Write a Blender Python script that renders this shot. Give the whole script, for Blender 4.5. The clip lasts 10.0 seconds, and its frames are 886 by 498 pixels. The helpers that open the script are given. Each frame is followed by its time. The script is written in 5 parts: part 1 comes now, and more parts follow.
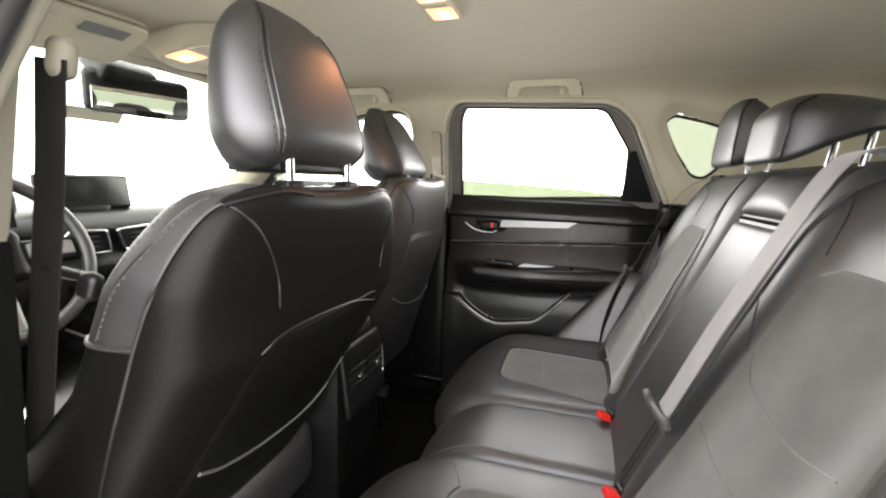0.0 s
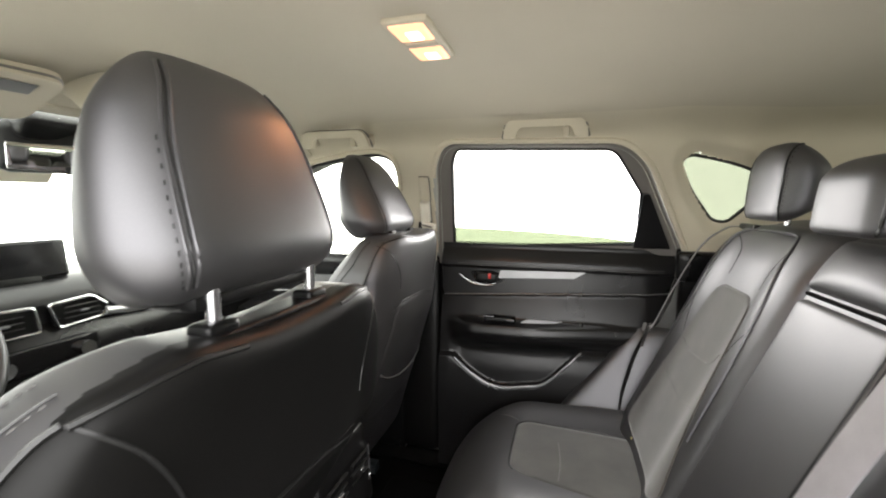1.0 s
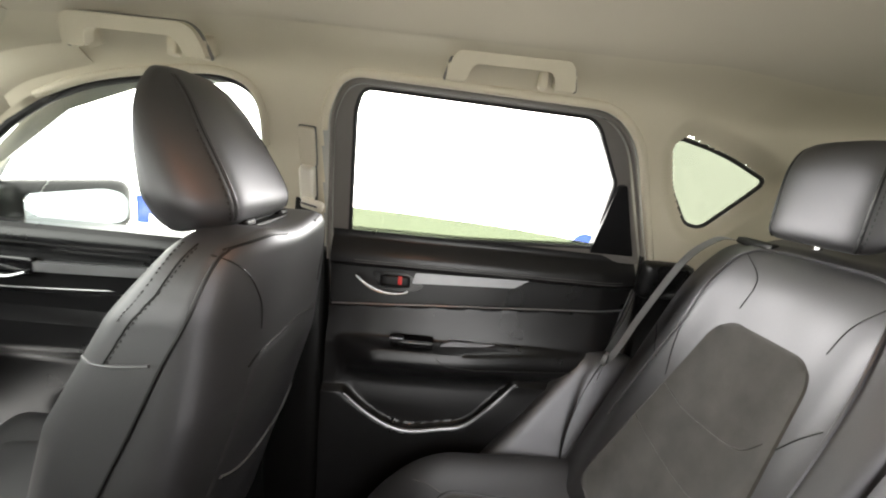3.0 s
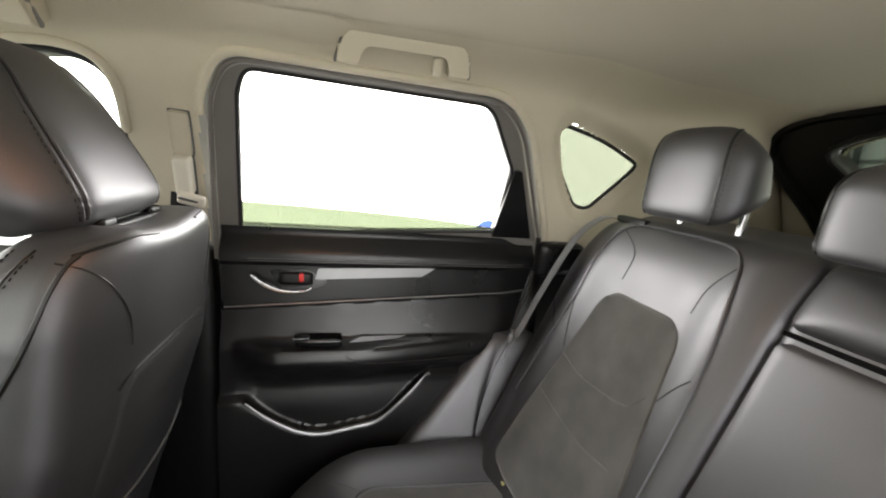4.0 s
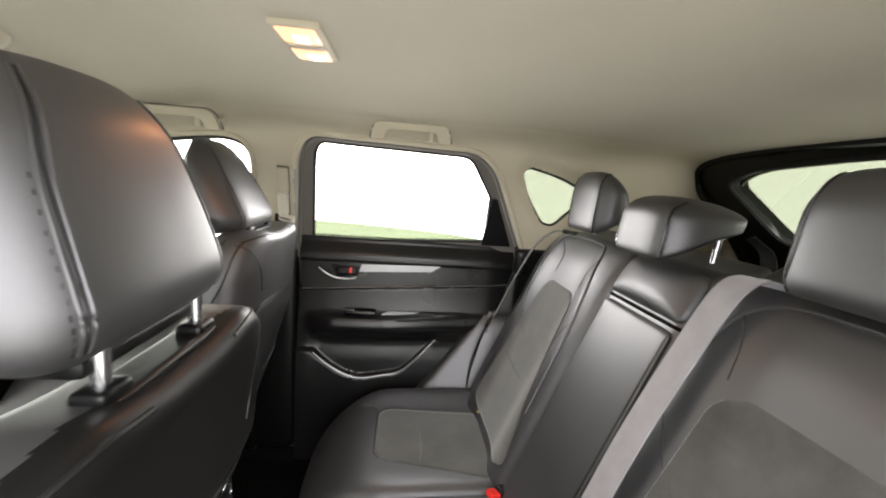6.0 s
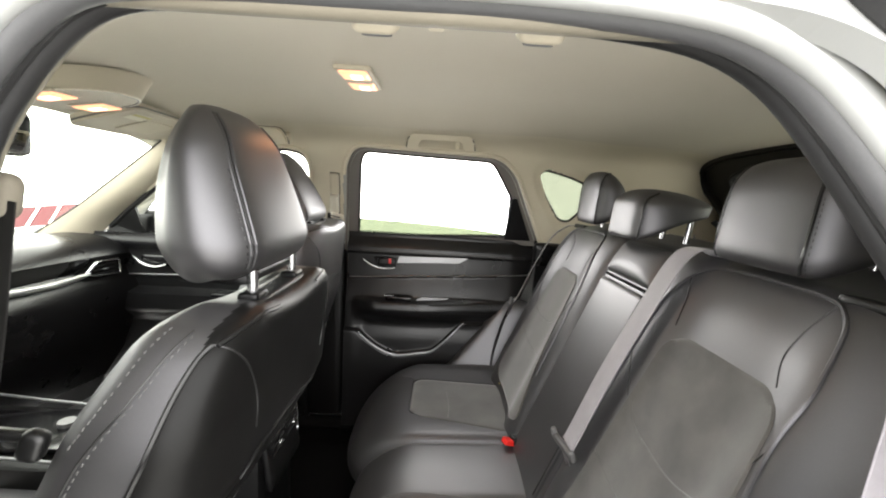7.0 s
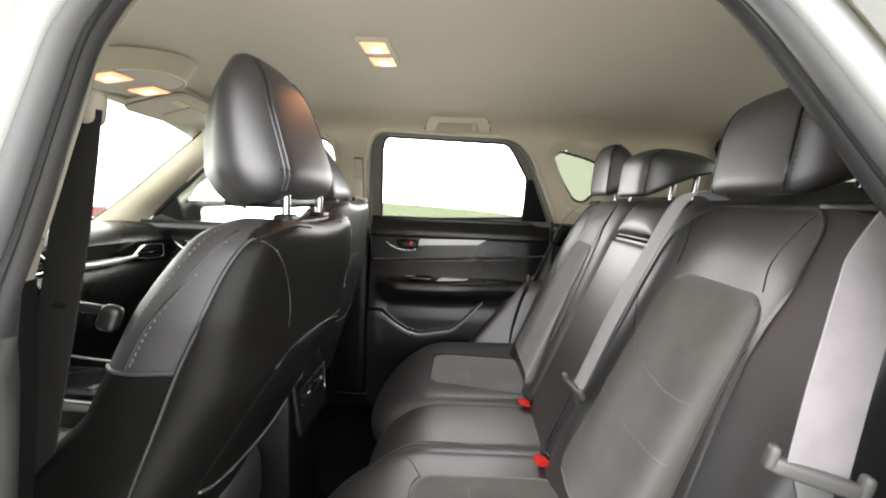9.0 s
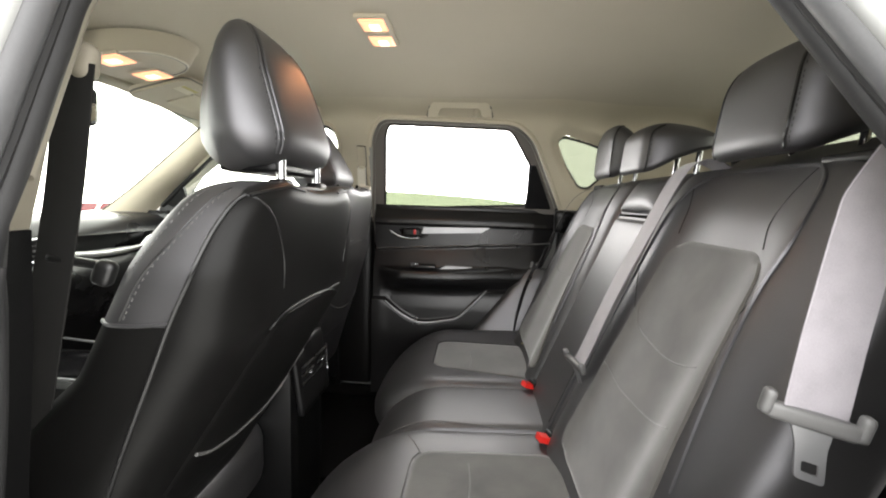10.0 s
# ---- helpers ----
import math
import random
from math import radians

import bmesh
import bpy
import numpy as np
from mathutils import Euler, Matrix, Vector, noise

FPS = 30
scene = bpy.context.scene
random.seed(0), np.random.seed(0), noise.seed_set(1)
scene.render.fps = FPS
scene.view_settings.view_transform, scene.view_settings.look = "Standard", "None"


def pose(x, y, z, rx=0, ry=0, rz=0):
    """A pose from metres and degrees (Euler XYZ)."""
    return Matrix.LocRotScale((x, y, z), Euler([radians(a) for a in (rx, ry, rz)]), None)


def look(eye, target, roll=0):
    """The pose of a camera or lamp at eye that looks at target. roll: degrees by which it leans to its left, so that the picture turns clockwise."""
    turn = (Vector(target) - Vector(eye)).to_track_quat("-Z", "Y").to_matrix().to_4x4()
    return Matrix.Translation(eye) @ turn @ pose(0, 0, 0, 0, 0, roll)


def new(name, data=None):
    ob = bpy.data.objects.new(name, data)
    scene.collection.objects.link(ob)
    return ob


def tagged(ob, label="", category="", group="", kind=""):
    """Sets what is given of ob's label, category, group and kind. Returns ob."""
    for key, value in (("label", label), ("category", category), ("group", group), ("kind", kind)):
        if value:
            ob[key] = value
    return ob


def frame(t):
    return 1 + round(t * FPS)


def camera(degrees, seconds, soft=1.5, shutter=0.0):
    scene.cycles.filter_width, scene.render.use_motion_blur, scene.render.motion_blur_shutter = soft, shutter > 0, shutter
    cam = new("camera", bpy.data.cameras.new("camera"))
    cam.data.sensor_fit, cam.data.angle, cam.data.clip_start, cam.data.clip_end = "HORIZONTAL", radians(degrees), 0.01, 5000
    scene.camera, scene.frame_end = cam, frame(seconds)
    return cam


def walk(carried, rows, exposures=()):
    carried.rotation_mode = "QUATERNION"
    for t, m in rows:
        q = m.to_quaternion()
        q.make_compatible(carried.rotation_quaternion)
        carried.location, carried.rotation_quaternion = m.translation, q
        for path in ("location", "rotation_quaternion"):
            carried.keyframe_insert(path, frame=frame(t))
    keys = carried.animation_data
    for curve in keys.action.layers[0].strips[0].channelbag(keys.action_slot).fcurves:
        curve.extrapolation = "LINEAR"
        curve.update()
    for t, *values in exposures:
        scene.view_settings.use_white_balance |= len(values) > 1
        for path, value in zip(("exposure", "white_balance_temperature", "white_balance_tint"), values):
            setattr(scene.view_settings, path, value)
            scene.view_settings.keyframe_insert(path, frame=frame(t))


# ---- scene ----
cam = camera(93.3, 10.0, 2.0, 0.3)
PATH = [
    (0, (0.435, -0.86, 1.117), (-0.166, 1.02, 0.792), 2.0),
    (0.5, (0.402, -0.763, 1.166), (-0.209, 1.119, 0.874), 0.9),
    (1, (0.361, -0.684, 1.21), (-0.187, 1.225, 0.977), 0.3),
    (1.5, (0.305, -0.561, 1.246), (-0.105, 1.381, 1.002), 1.0),
    (2, (0.267, -0.457, 1.261), (0.027, 1.504, 0.949), 2.4),
    (3.3, (0.191, -0.229, 1.229), (0.347, 1.721, 0.814), 5.8),
    (3.5, (0.205, -0.219, 1.227), (0.446, 1.721, 0.803), 5.4),
    (4, (0.208, -0.251, 1.232), (0.691, 1.648, 0.831), 5.0),
    (4.5, (0.238, -0.345, 1.241), (0.753, 1.552, 0.875), 4.8),
    (5, (0.262, -0.467, 1.259), (0.694, 1.456, 0.921), 4.8),
    (5.5, (0.276, -0.582, 1.269), (0.598, 1.367, 0.953), 4.8),
    (6.8, (0.311, -0.895, 1.256), (0.359, 1.082, 0.958), 3.4),
    (7, (0.313, -0.923, 1.249), (0.339, 1.057, 0.964), 3.4),
    (7.5, (0.319, -0.967, 1.225), (0.297, 1.014, 0.957), 3.2),
    (8, (0.326, -0.985, 1.195), (0.27, 0.998, 0.942), 2.9),
    (8.5, (0.334, -0.994, 1.169), (0.255, 0.99, 0.929), 2.7),
    (9, (0.34, -1.0, 1.139), (0.247, 0.984, 0.906), 2.3),
    (9.5, (0.352, -1.003, 1.113), (0.242, 0.981, 0.886), 2.0),
    (10, (0.361, -1.002, 1.086), (0.228, 0.981, 0.858), 1.8),
]
EXPOSURES = [(0, 0.46), (1, 0.40), (1.5, 0.35), (2, 0.38), (3.5, 0.36), (4.5, 0.39), (5.5, 0.44), (7, 0.31), (8.5, 0.20), (10, 0.20)]
walk(cam, [(t, look(eye, target, roll)) for t, eye, target, roll in PATH], EXPOSURES)

# ---- light and exposure ----
world = bpy.data.worlds.new("studio_surround")
scene.world = world
world.use_nodes = True
wbg = world.node_tree.nodes["Background"]
wbg.inputs[1].default_value = 5.0
# the studio's lamps stand on the car's left: the surround is brighter towards that side
wtc = world.node_tree.nodes.new("ShaderNodeTexCoord")
wmap = world.node_tree.nodes.new("ShaderNodeMapping")
wmap.inputs["Rotation"].default_value = (0, 0, radians(90))
wmap.inputs["Location"].default_value = (0.5, 0, 0)
wmap.inputs["Scale"].default_value = (0.5, 0.5, 0.5)
wgr = world.node_tree.nodes.new("ShaderNodeTexGradient")
wramp = world.node_tree.nodes.new("ShaderNodeValToRGB")
wramp.color_ramp.elements[0].color = (0.92, 0.905, 0.875, 1)
wramp.color_ramp.elements[1].color = (1.50, 1.48, 1.46, 1)
world.node_tree.links.new(wtc.outputs["Generated"], wmap.inputs["Vector"])
world.node_tree.links.new(wmap.outputs[0], wgr.inputs["Vector"])
world.node_tree.links.new(wgr.outputs["Fac"], wramp.inputs[0])
world.node_tree.links.new(wramp.outputs[0], wbg.inputs[0])

# lamp added outside the rear window, to strengthen the light coming through it
pane_light = bpy.data.lights.new("rear_window_fill", "AREA")
pane_light.shape, pane_light.size, pane_light.size_y = "RECTANGLE", 0.86, 0.18
pane_light.energy, pane_light.color = 1.5, (1.0, 1.0, 0.86)
new("rear_window_fill", pane_light).matrix_world = look((1.36, 0.0, 1.285), (0.4, 0.0, 1.20))

lamp = bpy.data.lights.new("dome_glow", "SPOT")
lamp.energy, lamp.color, lamp.shadow_soft_size = 1.5, (1.0, 0.40, 0.17), 0.03
lamp.spot_size, lamp.spot_blend = radians(150), 0.5
new("dome_glow", lamp).location = (0.132, -0.02, 1.435)

import numpy as np
from mathutils.bvhtree import BVHTree


# ---- materials ----
def mat(name, color, rough=0.5, metal=0.0, vary=0.12, big=6.0, fine=350.0, bump=0.08, depth=0.001, voronoi=False, sheen=0.0, spec=0.5, coat=0.0, rvary=0.08, ior=1.5):
    m = bpy.data.materials.new(name)
    m.use_nodes = True
    nt = m.node_tree
    b = nt.nodes["Principled BSDF"]
    tc = nt.nodes.new("ShaderNodeTexCoord")
    n1 = nt.nodes.new("ShaderNodeTexNoise")
    n1.inputs["Scale"].default_value = big
    n1.inputs["Detail"].default_value = 5
    nt.links.new(tc.outputs["Object"], n1.inputs["Vector"])
    if voronoi:
        n2 = nt.nodes.new("ShaderNodeTexVoronoi")
        out2 = n2.outputs["Distance"]
    else:
        n2 = nt.nodes.new("ShaderNodeTexNoise")
        n2.inputs["Detail"].default_value = 3
        out2 = n2.outputs[0]
    n2.inputs["Scale"].default_value = fine
    nt.links.new(tc.outputs["Object"], n2.inputs["Vector"])
    add = nt.nodes.new("ShaderNodeMath")
    add.operation = "MULTIPLY_ADD"
    nt.links.new(out2, add.inputs[0])
    add.inputs[1].default_value = 0.45
    nt.links.new(n1.outputs[0], add.inputs[2])
    ramp = nt.nodes.new("ShaderNodeValToRGB")
    ramp.color_ramp.elements[0].position, ramp.color_ramp.elements[1].position = 0.35, 1.0
    ramp.color_ramp.elements[0].color = (*[c * (1 - vary) for c in color], 1)
    ramp.color_ramp.elements[1].color = (*[min(1, c * (1 + vary)) for c in color], 1)
    nt.links.new(add.outputs[0], ramp.inputs[0])
    nt.links.new(ramp.outputs[0], b.inputs["Base Color"])
    mr = nt.nodes.new("ShaderNodeMapRange")
    mr.inputs[3].default_value, mr.inputs[4].default_value = max(0.02, rough - rvary), min(1, rough + rvary)
    nt.links.new(n1.outputs[0], mr.inputs[0])
    nt.links.new(mr.outputs[0], b.inputs["Roughness"])
    b.inputs["Metallic"].default_value = metal
    b.inputs["Sheen Weight"].default_value = sheen
    b.inputs["Specular IOR Level"].default_value = spec
    b.inputs["Coat Weight"].default_value = coat
    b.inputs["IOR"].default_value = ior
    if bump > 0:
        bp = nt.nodes.new("ShaderNodeBump")
        bp.inputs["Strength"].default_value = bump
        bp.inputs["Distance"].default_value = depth
        nt.links.new(out2, bp.inputs["Height"])
        nt.links.new(bp.outputs[0], b.inputs["Normal"])
    return m


def emitter(name, color, strength):
    m = bpy.data.materials.new(name)
    m.use_nodes = True
    b = m.node_tree.nodes["Principled BSDF"]
    b.inputs["Base Color"].default_value = (*color, 1)
    b.inputs["Emission Color"].default_value = (*color, 1)
    b.inputs["Emission Strength"].default_value = strength
    return m


def pane_mat(name, tint, gloss=0.06):
    m = bpy.data.materials.new(name)
    m.use_nodes = True
    nt = m.node_tree
    nt.nodes.remove(nt.nodes["Principled BSDF"])
    tr = nt.nodes.new("ShaderNodeBsdfTransparent")
    tr.inputs[0].default_value = (*tint, 1)
    gl = nt.nodes.new("ShaderNodeBsdfGlossy")
    gl.inputs["Roughness"].default_value = 0.02
    fr = nt.nodes.new("ShaderNodeLayerWeight")
    fr.inputs["Blend"].default_value = 0.2
    pw = nt.nodes.new("ShaderNodeMath")
    pw.operation = "MULTIPLY_ADD"
    nt.links.new(fr.outputs["Facing"], pw.inputs[0])
    pw.inputs[1].default_value, pw.inputs[2].default_value = gloss * 2, gloss * 0.4
    mx = nt.nodes.new("ShaderNodeMixShader")
    nt.links.new(pw.outputs[0], mx.inputs[0])
    nt.links.new(tr.outputs[0], mx.inputs[1])
    nt.links.new(gl.outputs[0], mx.inputs[2])
    nt.links.new(mx.outputs[0], nt.nodes["Material Output"].inputs[0])
    return m


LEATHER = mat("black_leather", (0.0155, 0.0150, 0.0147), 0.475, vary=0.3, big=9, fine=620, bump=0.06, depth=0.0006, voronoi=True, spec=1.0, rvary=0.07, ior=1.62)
# darker, duller copy of the leather for the driver's seat's shaded faces
LEATHER_SHADE = mat("black_leather_shade", (0.0045, 0.0044, 0.0042), 0.42, vary=0.3, big=9, fine=700, bump=0.05, depth=0.0005, voronoi=True, spec=0.14, rvary=0.05)
LEATHER.node_tree.nodes["Principled BSDF"].inputs["Specular Tint"].default_value = (0.96, 0.95, 1.0, 1)
SUEDE = mat("grey_suede", (0.045, 0.0425, 0.038), 0.92, vary=0.62, big=16, fine=900, bump=0.25, depth=0.0006, sheen=0.55, spec=0.2)
THREAD = mat("grey_thread", (0.085, 0.083, 0.080), 0.7, fine=900)
PIPING = mat("seam_leather", (0.006, 0.006, 0.006), 0.42, fine=700)
PLASTIC = mat("black_plastic", (0.0035, 0.0035, 0.0036), 0.38, vary=0.12, big=5, fine=700, bump=0.2, depth=0.0004, voronoi=True, spec=0.28)
SOFT = mat("soft_black_trim", (0.007, 0.007, 0.0074), 0.29, vary=0.15, big=7, fine=600, bump=0.18, depth=0.0005, voronoi=True, spec=0.38)
GLOSSY = mat("gloss_black_plastic", (0.005, 0.005, 0.0055), 0.14, vary=0.05, bump=0.0)
SILVERY = mat("satin_silver_trim", (0.62, 0.62, 0.62), 0.34, metal=0.85, vary=0.06, big=20, fine=900, bump=0.05, depth=0.0003)
CHROME = mat("satin_chrome", (0.55, 0.55, 0.56), 0.24, metal=1.0, vary=0.04, bump=0.0)
ALU = mat("brushed_aluminium", (0.30, 0.30, 0.305), 0.42, metal=0.9, vary=0.08, big=30, fine=900, bump=0.1, depth=0.0003)
HEADLINER = mat("beige_headliner_fabric", (0.51, 0.459, 0.361), 0.95, vary=0.06, big=3, fine=1100, bump=0.3, depth=0.0007, sheen=0.2, spec=0.15)
BEIGE = mat("beige_trim_plastic", (0.55, 0.498, 0.387), 0.62, vary=0.05, big=4, fine=800, bump=0.18, depth=0.0004, voronoi=True, spec=0.35)
FRAMEGREY = mat("dark_grey_frame_trim", (0.15, 0.140, 0.128), 0.45, vary=0.1, fine=700, bump=0.1, voronoi=True)
# the beige trim again, its colour darkened to stand for dimmer light by the doorway
BEIGE_DIM = mat("beige_trim_plastic_dimmed", (0.23, 0.208, 0.163), 0.6, vary=0.06, big=4, fine=800, bump=0.15, depth=0.0004, voronoi=True, spec=0.3)
PALE = mat("pale_beige_plastic", (0.74, 0.70, 0.60), 0.5, vary=0.04, big=4, fine=800, bump=0.1, depth=0.0004, voronoi=True, spec=0.4)
RUBBER = mat("black_rubber_seal", (0.016, 0.0158, 0.016), 0.62, vary=0.2, big=14, fine=500, bump=0.15, spec=0.35)
FLANGE_SHADED = mat("grey_shaded_flange", (0.075, 0.075, 0.077), 0.45, vary=0.15, big=10, fine=500, bump=0.1, spec=0.4)
PAINT = mat("white_car_paint", (0.34, 0.345, 0.335), 0.22, vary=0.02, big=3, fine=900, bump=0.02, coat=0.6, rvary=0.03)
MATTE = mat("matte_black_trim", (0.004, 0.004, 0.004), 0.72, vary=0.2, big=8, fine=600, bump=0.2, depth=0.0005, voronoi=True, spec=0.15)
CARPET = mat("black_carpet", (0.004, 0.004, 0.004), 0.98, vary=0.4, big=20, fine=700, bump=0.7, depth=0.003, spec=0.1)
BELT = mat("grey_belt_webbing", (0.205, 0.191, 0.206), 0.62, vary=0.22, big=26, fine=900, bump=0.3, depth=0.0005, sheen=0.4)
BELT_SHADED = mat("grey_webbing_shaded", (0.055, 0.053, 0.054), 0.62, vary=0.15, big=14, fine=900, bump=0.3, depth=0.0005, sheen=0.4)
BELT_DARK = mat("charcoal_and_shaded_webbing", (0.018, 0.0175, 0.017), 0.8, vary=0.15, big=14, fine=900, bump=0.3, depth=0.0005, sheen=0.0, spec=0.2)
BELT_FRONT = mat("black_belt_webbing", (0.014, 0.0137, 0.013), 0.85, vary=0.15, big=14, fine=900, bump=0.3, depth=0.0005, spec=0.12)
TONGUE_GREY = mat("grey_plastic_tongue", (0.080, 0.079, 0.078), 0.40, vary=0.1, fine=700, bump=0.1)
RED = mat("red_plastic", (0.62, 0.02, 0.015), 0.38, vary=0.1, bump=0.05)
YELLOW = mat("yellow_tag", (0.50, 0.45, 0.20), 0.6, vary=0.1)
LABEL = mat("printed_label", (0.66, 0.62, 0.50), 0.6, vary=0.05)
SATIN = mat("satin_grey_plastic", (0.22, 0.22, 0.225), 0.30, metal=0.5, vary=0.06, fine=700, bump=0.05)
INK = mat("grey_print", (0.12, 0.12, 0.12), 0.7)
SILVER = mat("silver_mirror", (0.92, 0.93, 0.92), 0.03, metal=1.0, vary=0.0, bump=0.0, rvary=0.0)
CONCRETE = mat("pale_studio_floor", (0.58, 0.575, 0.55), 0.5, vary=0.12, big=1.5, fine=60, bump=0.1)
BLUE = mat("blue_sign_paint", (0.007, 0.040, 0.22), 0.5, vary=0.05)
REDSIGN = mat("red_sign_paint", (0.11, 0.0045, 0.010), 0.5, vary=0.08)
GREYWALL = mat("grey_blue_door_paint", (0.30, 0.34, 0.36), 0.55, vary=0.08, big=2)
STEEL = mat("dark_steel_frame", (0.06, 0.07, 0.075), 0.5, vary=0.1)
BULB = emitter("warm_lamp_lens", (1.0, 0.50, 0.27), 1.05)
BULB_HOT = emitter("warm_bulb_core", (1.0, 0.82, 0.62), 1.9)
BACKDROP = emitter("white_wall_glow", (1.0, 0.985, 0.955), 5.0)
GLASS_CLEAR = pane_mat("clear_glass", (0.93, 0.95, 0.92))
GLASS_TINT = pane_mat("green_privacy_glass", (0.245, 0.258, 0.222))
GLASS_LOW = pane_mat("green_door_glass", (0.246, 0.268, 0.214))

# ---- mesh helpers ----
ORIGIN = {}


def thing(name, at, label, category, group="", kind=""):
    ob = new(name)
    ob.location = at
    ob.empty_display_size = 0.05
    ORIGIN[ob.name] = Vector(at)
    return tagged(ob, label, category, group, kind)


def part(name, bm, material, parent=None, label="", smooth=True):
    """One mesh object out of a bmesh in world metres, under a thing or a part."""
    o = Vector((0, 0, 0))
    if parent is not None:
        o = ORIGIN[parent.name]
        bmesh.ops.translate(bm, vec=-o, verts=bm.verts)
    bmesh.ops.recalc_face_normals(bm, faces=bm.faces)
    me = bpy.data.meshes.new(name)
    bm.to_mesh(me)
    bm.free()
    me.materials.append(material)
    if smooth:
        me.polygons.foreach_set("use_smooth", [True] * len(me.polygons))
        me.set_sharp_from_angle(angle=radians(42))
    ob = new(name, me)
    if parent is not None:
        ob.parent = parent
        ORIGIN[ob.name] = o
    else:
        ORIGIN[ob.name] = o
    if label:
        ob["label"] = label
    return ob


def tree_of(ob):
    """A search tree of a mesh object in world metres."""
    o = ORIGIN[ob.name]
    me = ob.data
    return BVHTree.FromPolygons([v.co + o for v in me.vertices], [tuple(p.vertices) for p in me.polygons])


def rbox(half, r, seg=10, m=None, shape=None):
    """A box with rounded edges: half sizes, edge radius, cells a side, pose, and a shaping function."""
    bm = bmesh.new()
    hx, hy, hz = half
    r = min(r, hx, hy, hz)
    n = seg if isinstance(seg, tuple) else (seg, seg, seg)
    seen = {}

    def vert(i, j, k):
        key = (i, j, k)
        if key not in seen:
            c = []
            for a, nn, h in zip(key, n, half):
                t = -1 + 2 * a / nn
                # cells crowd towards the rounded edges
                e = r / h
                t = math.copysign(min(1.0, abs(t) ** 0.75), t)
                c.append(t * h)
            p = Vector(c)
            q = Vector((max(-hx + r, min(hx - r, p.x)), max(-hy + r, min(hy - r, p.y)), max(-hz + r, min(hz - r, p.z))))
            d = p - q
            if d.length > 1e-9:
                p = q + d.normalized() * r
            if shape:
                p = shape(p)
            if m:
                p = m @ p
            seen[key] = bm.verts.new(p)
        return seen[key]

    for a in range(3):
        b, c = (a + 1) % 3, (a + 2) % 3
        for side in (0, n[a]):
            for i in range(n[b]):
                for j in range(n[c]):
                    quad = []
                    for di, dj in ((0, 0), (1, 0), (1, 1), (0, 1)):
                        key = [0, 0, 0]
                        key[a], key[b], key[c] = side, i + di, j + dj
                        quad.append(vert(*key))
                    bm.faces.new(quad)
    return bm


def smooth_line(pts, n=6, closed=False):
    """A soft curve through the points."""
    P = [Vector(p) for p in pts]
    k = len(P)
    out = []
    for i in range(k if closed else k - 1):
        p0 = P[(i - 1) % k] if closed or i > 0 else P[0]
        p1, p2 = P[i], P[(i + 1) % k]
        p3 = P[(i + 2) % k] if closed or i + 2 < k else P[-1]
        for s in range(n):
            t = s / n
            out.append(0.5 * ((2 * p1) + (p2 - p0) * t + (2 * p0 - 5 * p1 + 4 * p2 - p3) * t * t + (3 * p1 - p0 - 3 * p2 + p3) * t ** 3))
    if not closed:
        out.append(P[-1])
    return out


def tube(pts, r, n=8, closed=False, flat=1.0, up=(0, 0, 1), bm=None, ends=True):
    """A round rod along the points; flat squeezes it along its second axis."""
    bm = bm or bmesh.new()
    P = [Vector(p) for p in pts]
    rings = []
    up = Vector(up)
    for i, p in enumerate(P):
        a = P[i - 1] if i or closed else P[0]
        b = P[(i + 1) % len(P)] if closed or i + 1 < len(P) else P[-1]
        t = (b - a).normalized()
        s = t.cross(up)
        s = s.normalized() if s.length > 1e-4 else Vector((1, 0, 0))
        w = s.cross(t).normalized()
        rr = r(i / max(1, len(P) - 1)) if callable(r) else r
        rings.append([bm.verts.new(p + s * math.cos(2 * math.pi * k / n) * rr + w * math.sin(2 * math.pi * k / n) * rr * flat) for k in range(n)])
    for i in range(len(rings) if closed else len(rings) - 1):
        A, B = rings[i], rings[(i + 1) % len(rings)]
        for k in range(n):
            bm.faces.new((A[k], A[(k + 1) % n], B[(k + 1) % n], B[k]))
    if not closed and ends:
        bm.faces.new(rings[0])
        bm.faces.new(rings[-1])
    return bm


def ribbon(pts, sides, width, thick):
    """A flat strap along the points; sides: the direction of its width at each point."""
    bm = bmesh.new()
    P = [Vector(p) for p in pts]
    rings = []
    for i, p in enumerate(P):
        t = (P[min(i + 1, len(P) - 1)] - P[max(i - 1, 0)]).normalized()
        s = Vector(sides[i] if isinstance(sides, list) else sides)
        s = (s - t * s.dot(t)).normalized()
        n = t.cross(s).normalized()
        w = width / 2
        prof = [(-w, -0.4), (-w * 0.97, 0.5), (-w * 0.5, 0.62), (0, 0.66), (w * 0.5, 0.62), (w * 0.97, 0.5), (w, -0.4), (w * 0.9, -0.5), (-w * 0.9, -0.5)]
        rings.append([bm.verts.new(p + s * a + n * b * thick) for a, b in prof])
    k = len(rings[0])
    for A, B in zip(rings, rings[1:]):
        for j in range(k):
            bm.faces.new((A[j], A[(j + 1) % k], B[(j + 1) % k], B[j]))
    bm.faces.new(rings[0])
    bm.faces.new(rings[-1])
    return bm


def rounded(points, r, n=6):
    """A closed outline with its corners rounded; r: one radius or one a corner."""
    out = []
    k = len(points)
    for i, p in enumerate(points):
        p = Vector(p)
        a, b = Vector(points[i - 1]) - p, Vector(points[(i + 1) % k]) - p
        rr = r[i] if isinstance(r, (list, tuple)) else r
        d = min(rr, a.length * 0.48, b.length * 0.48)
        p0, p1 = p + a.normalized() * d, p + b.normalized() * d
        for s in range(n + 1):
            t = s / n
            out.append(p0 * (1 - t) ** 2 + p * 2 * t * (1 - t) + p1 * t * t)
    return out


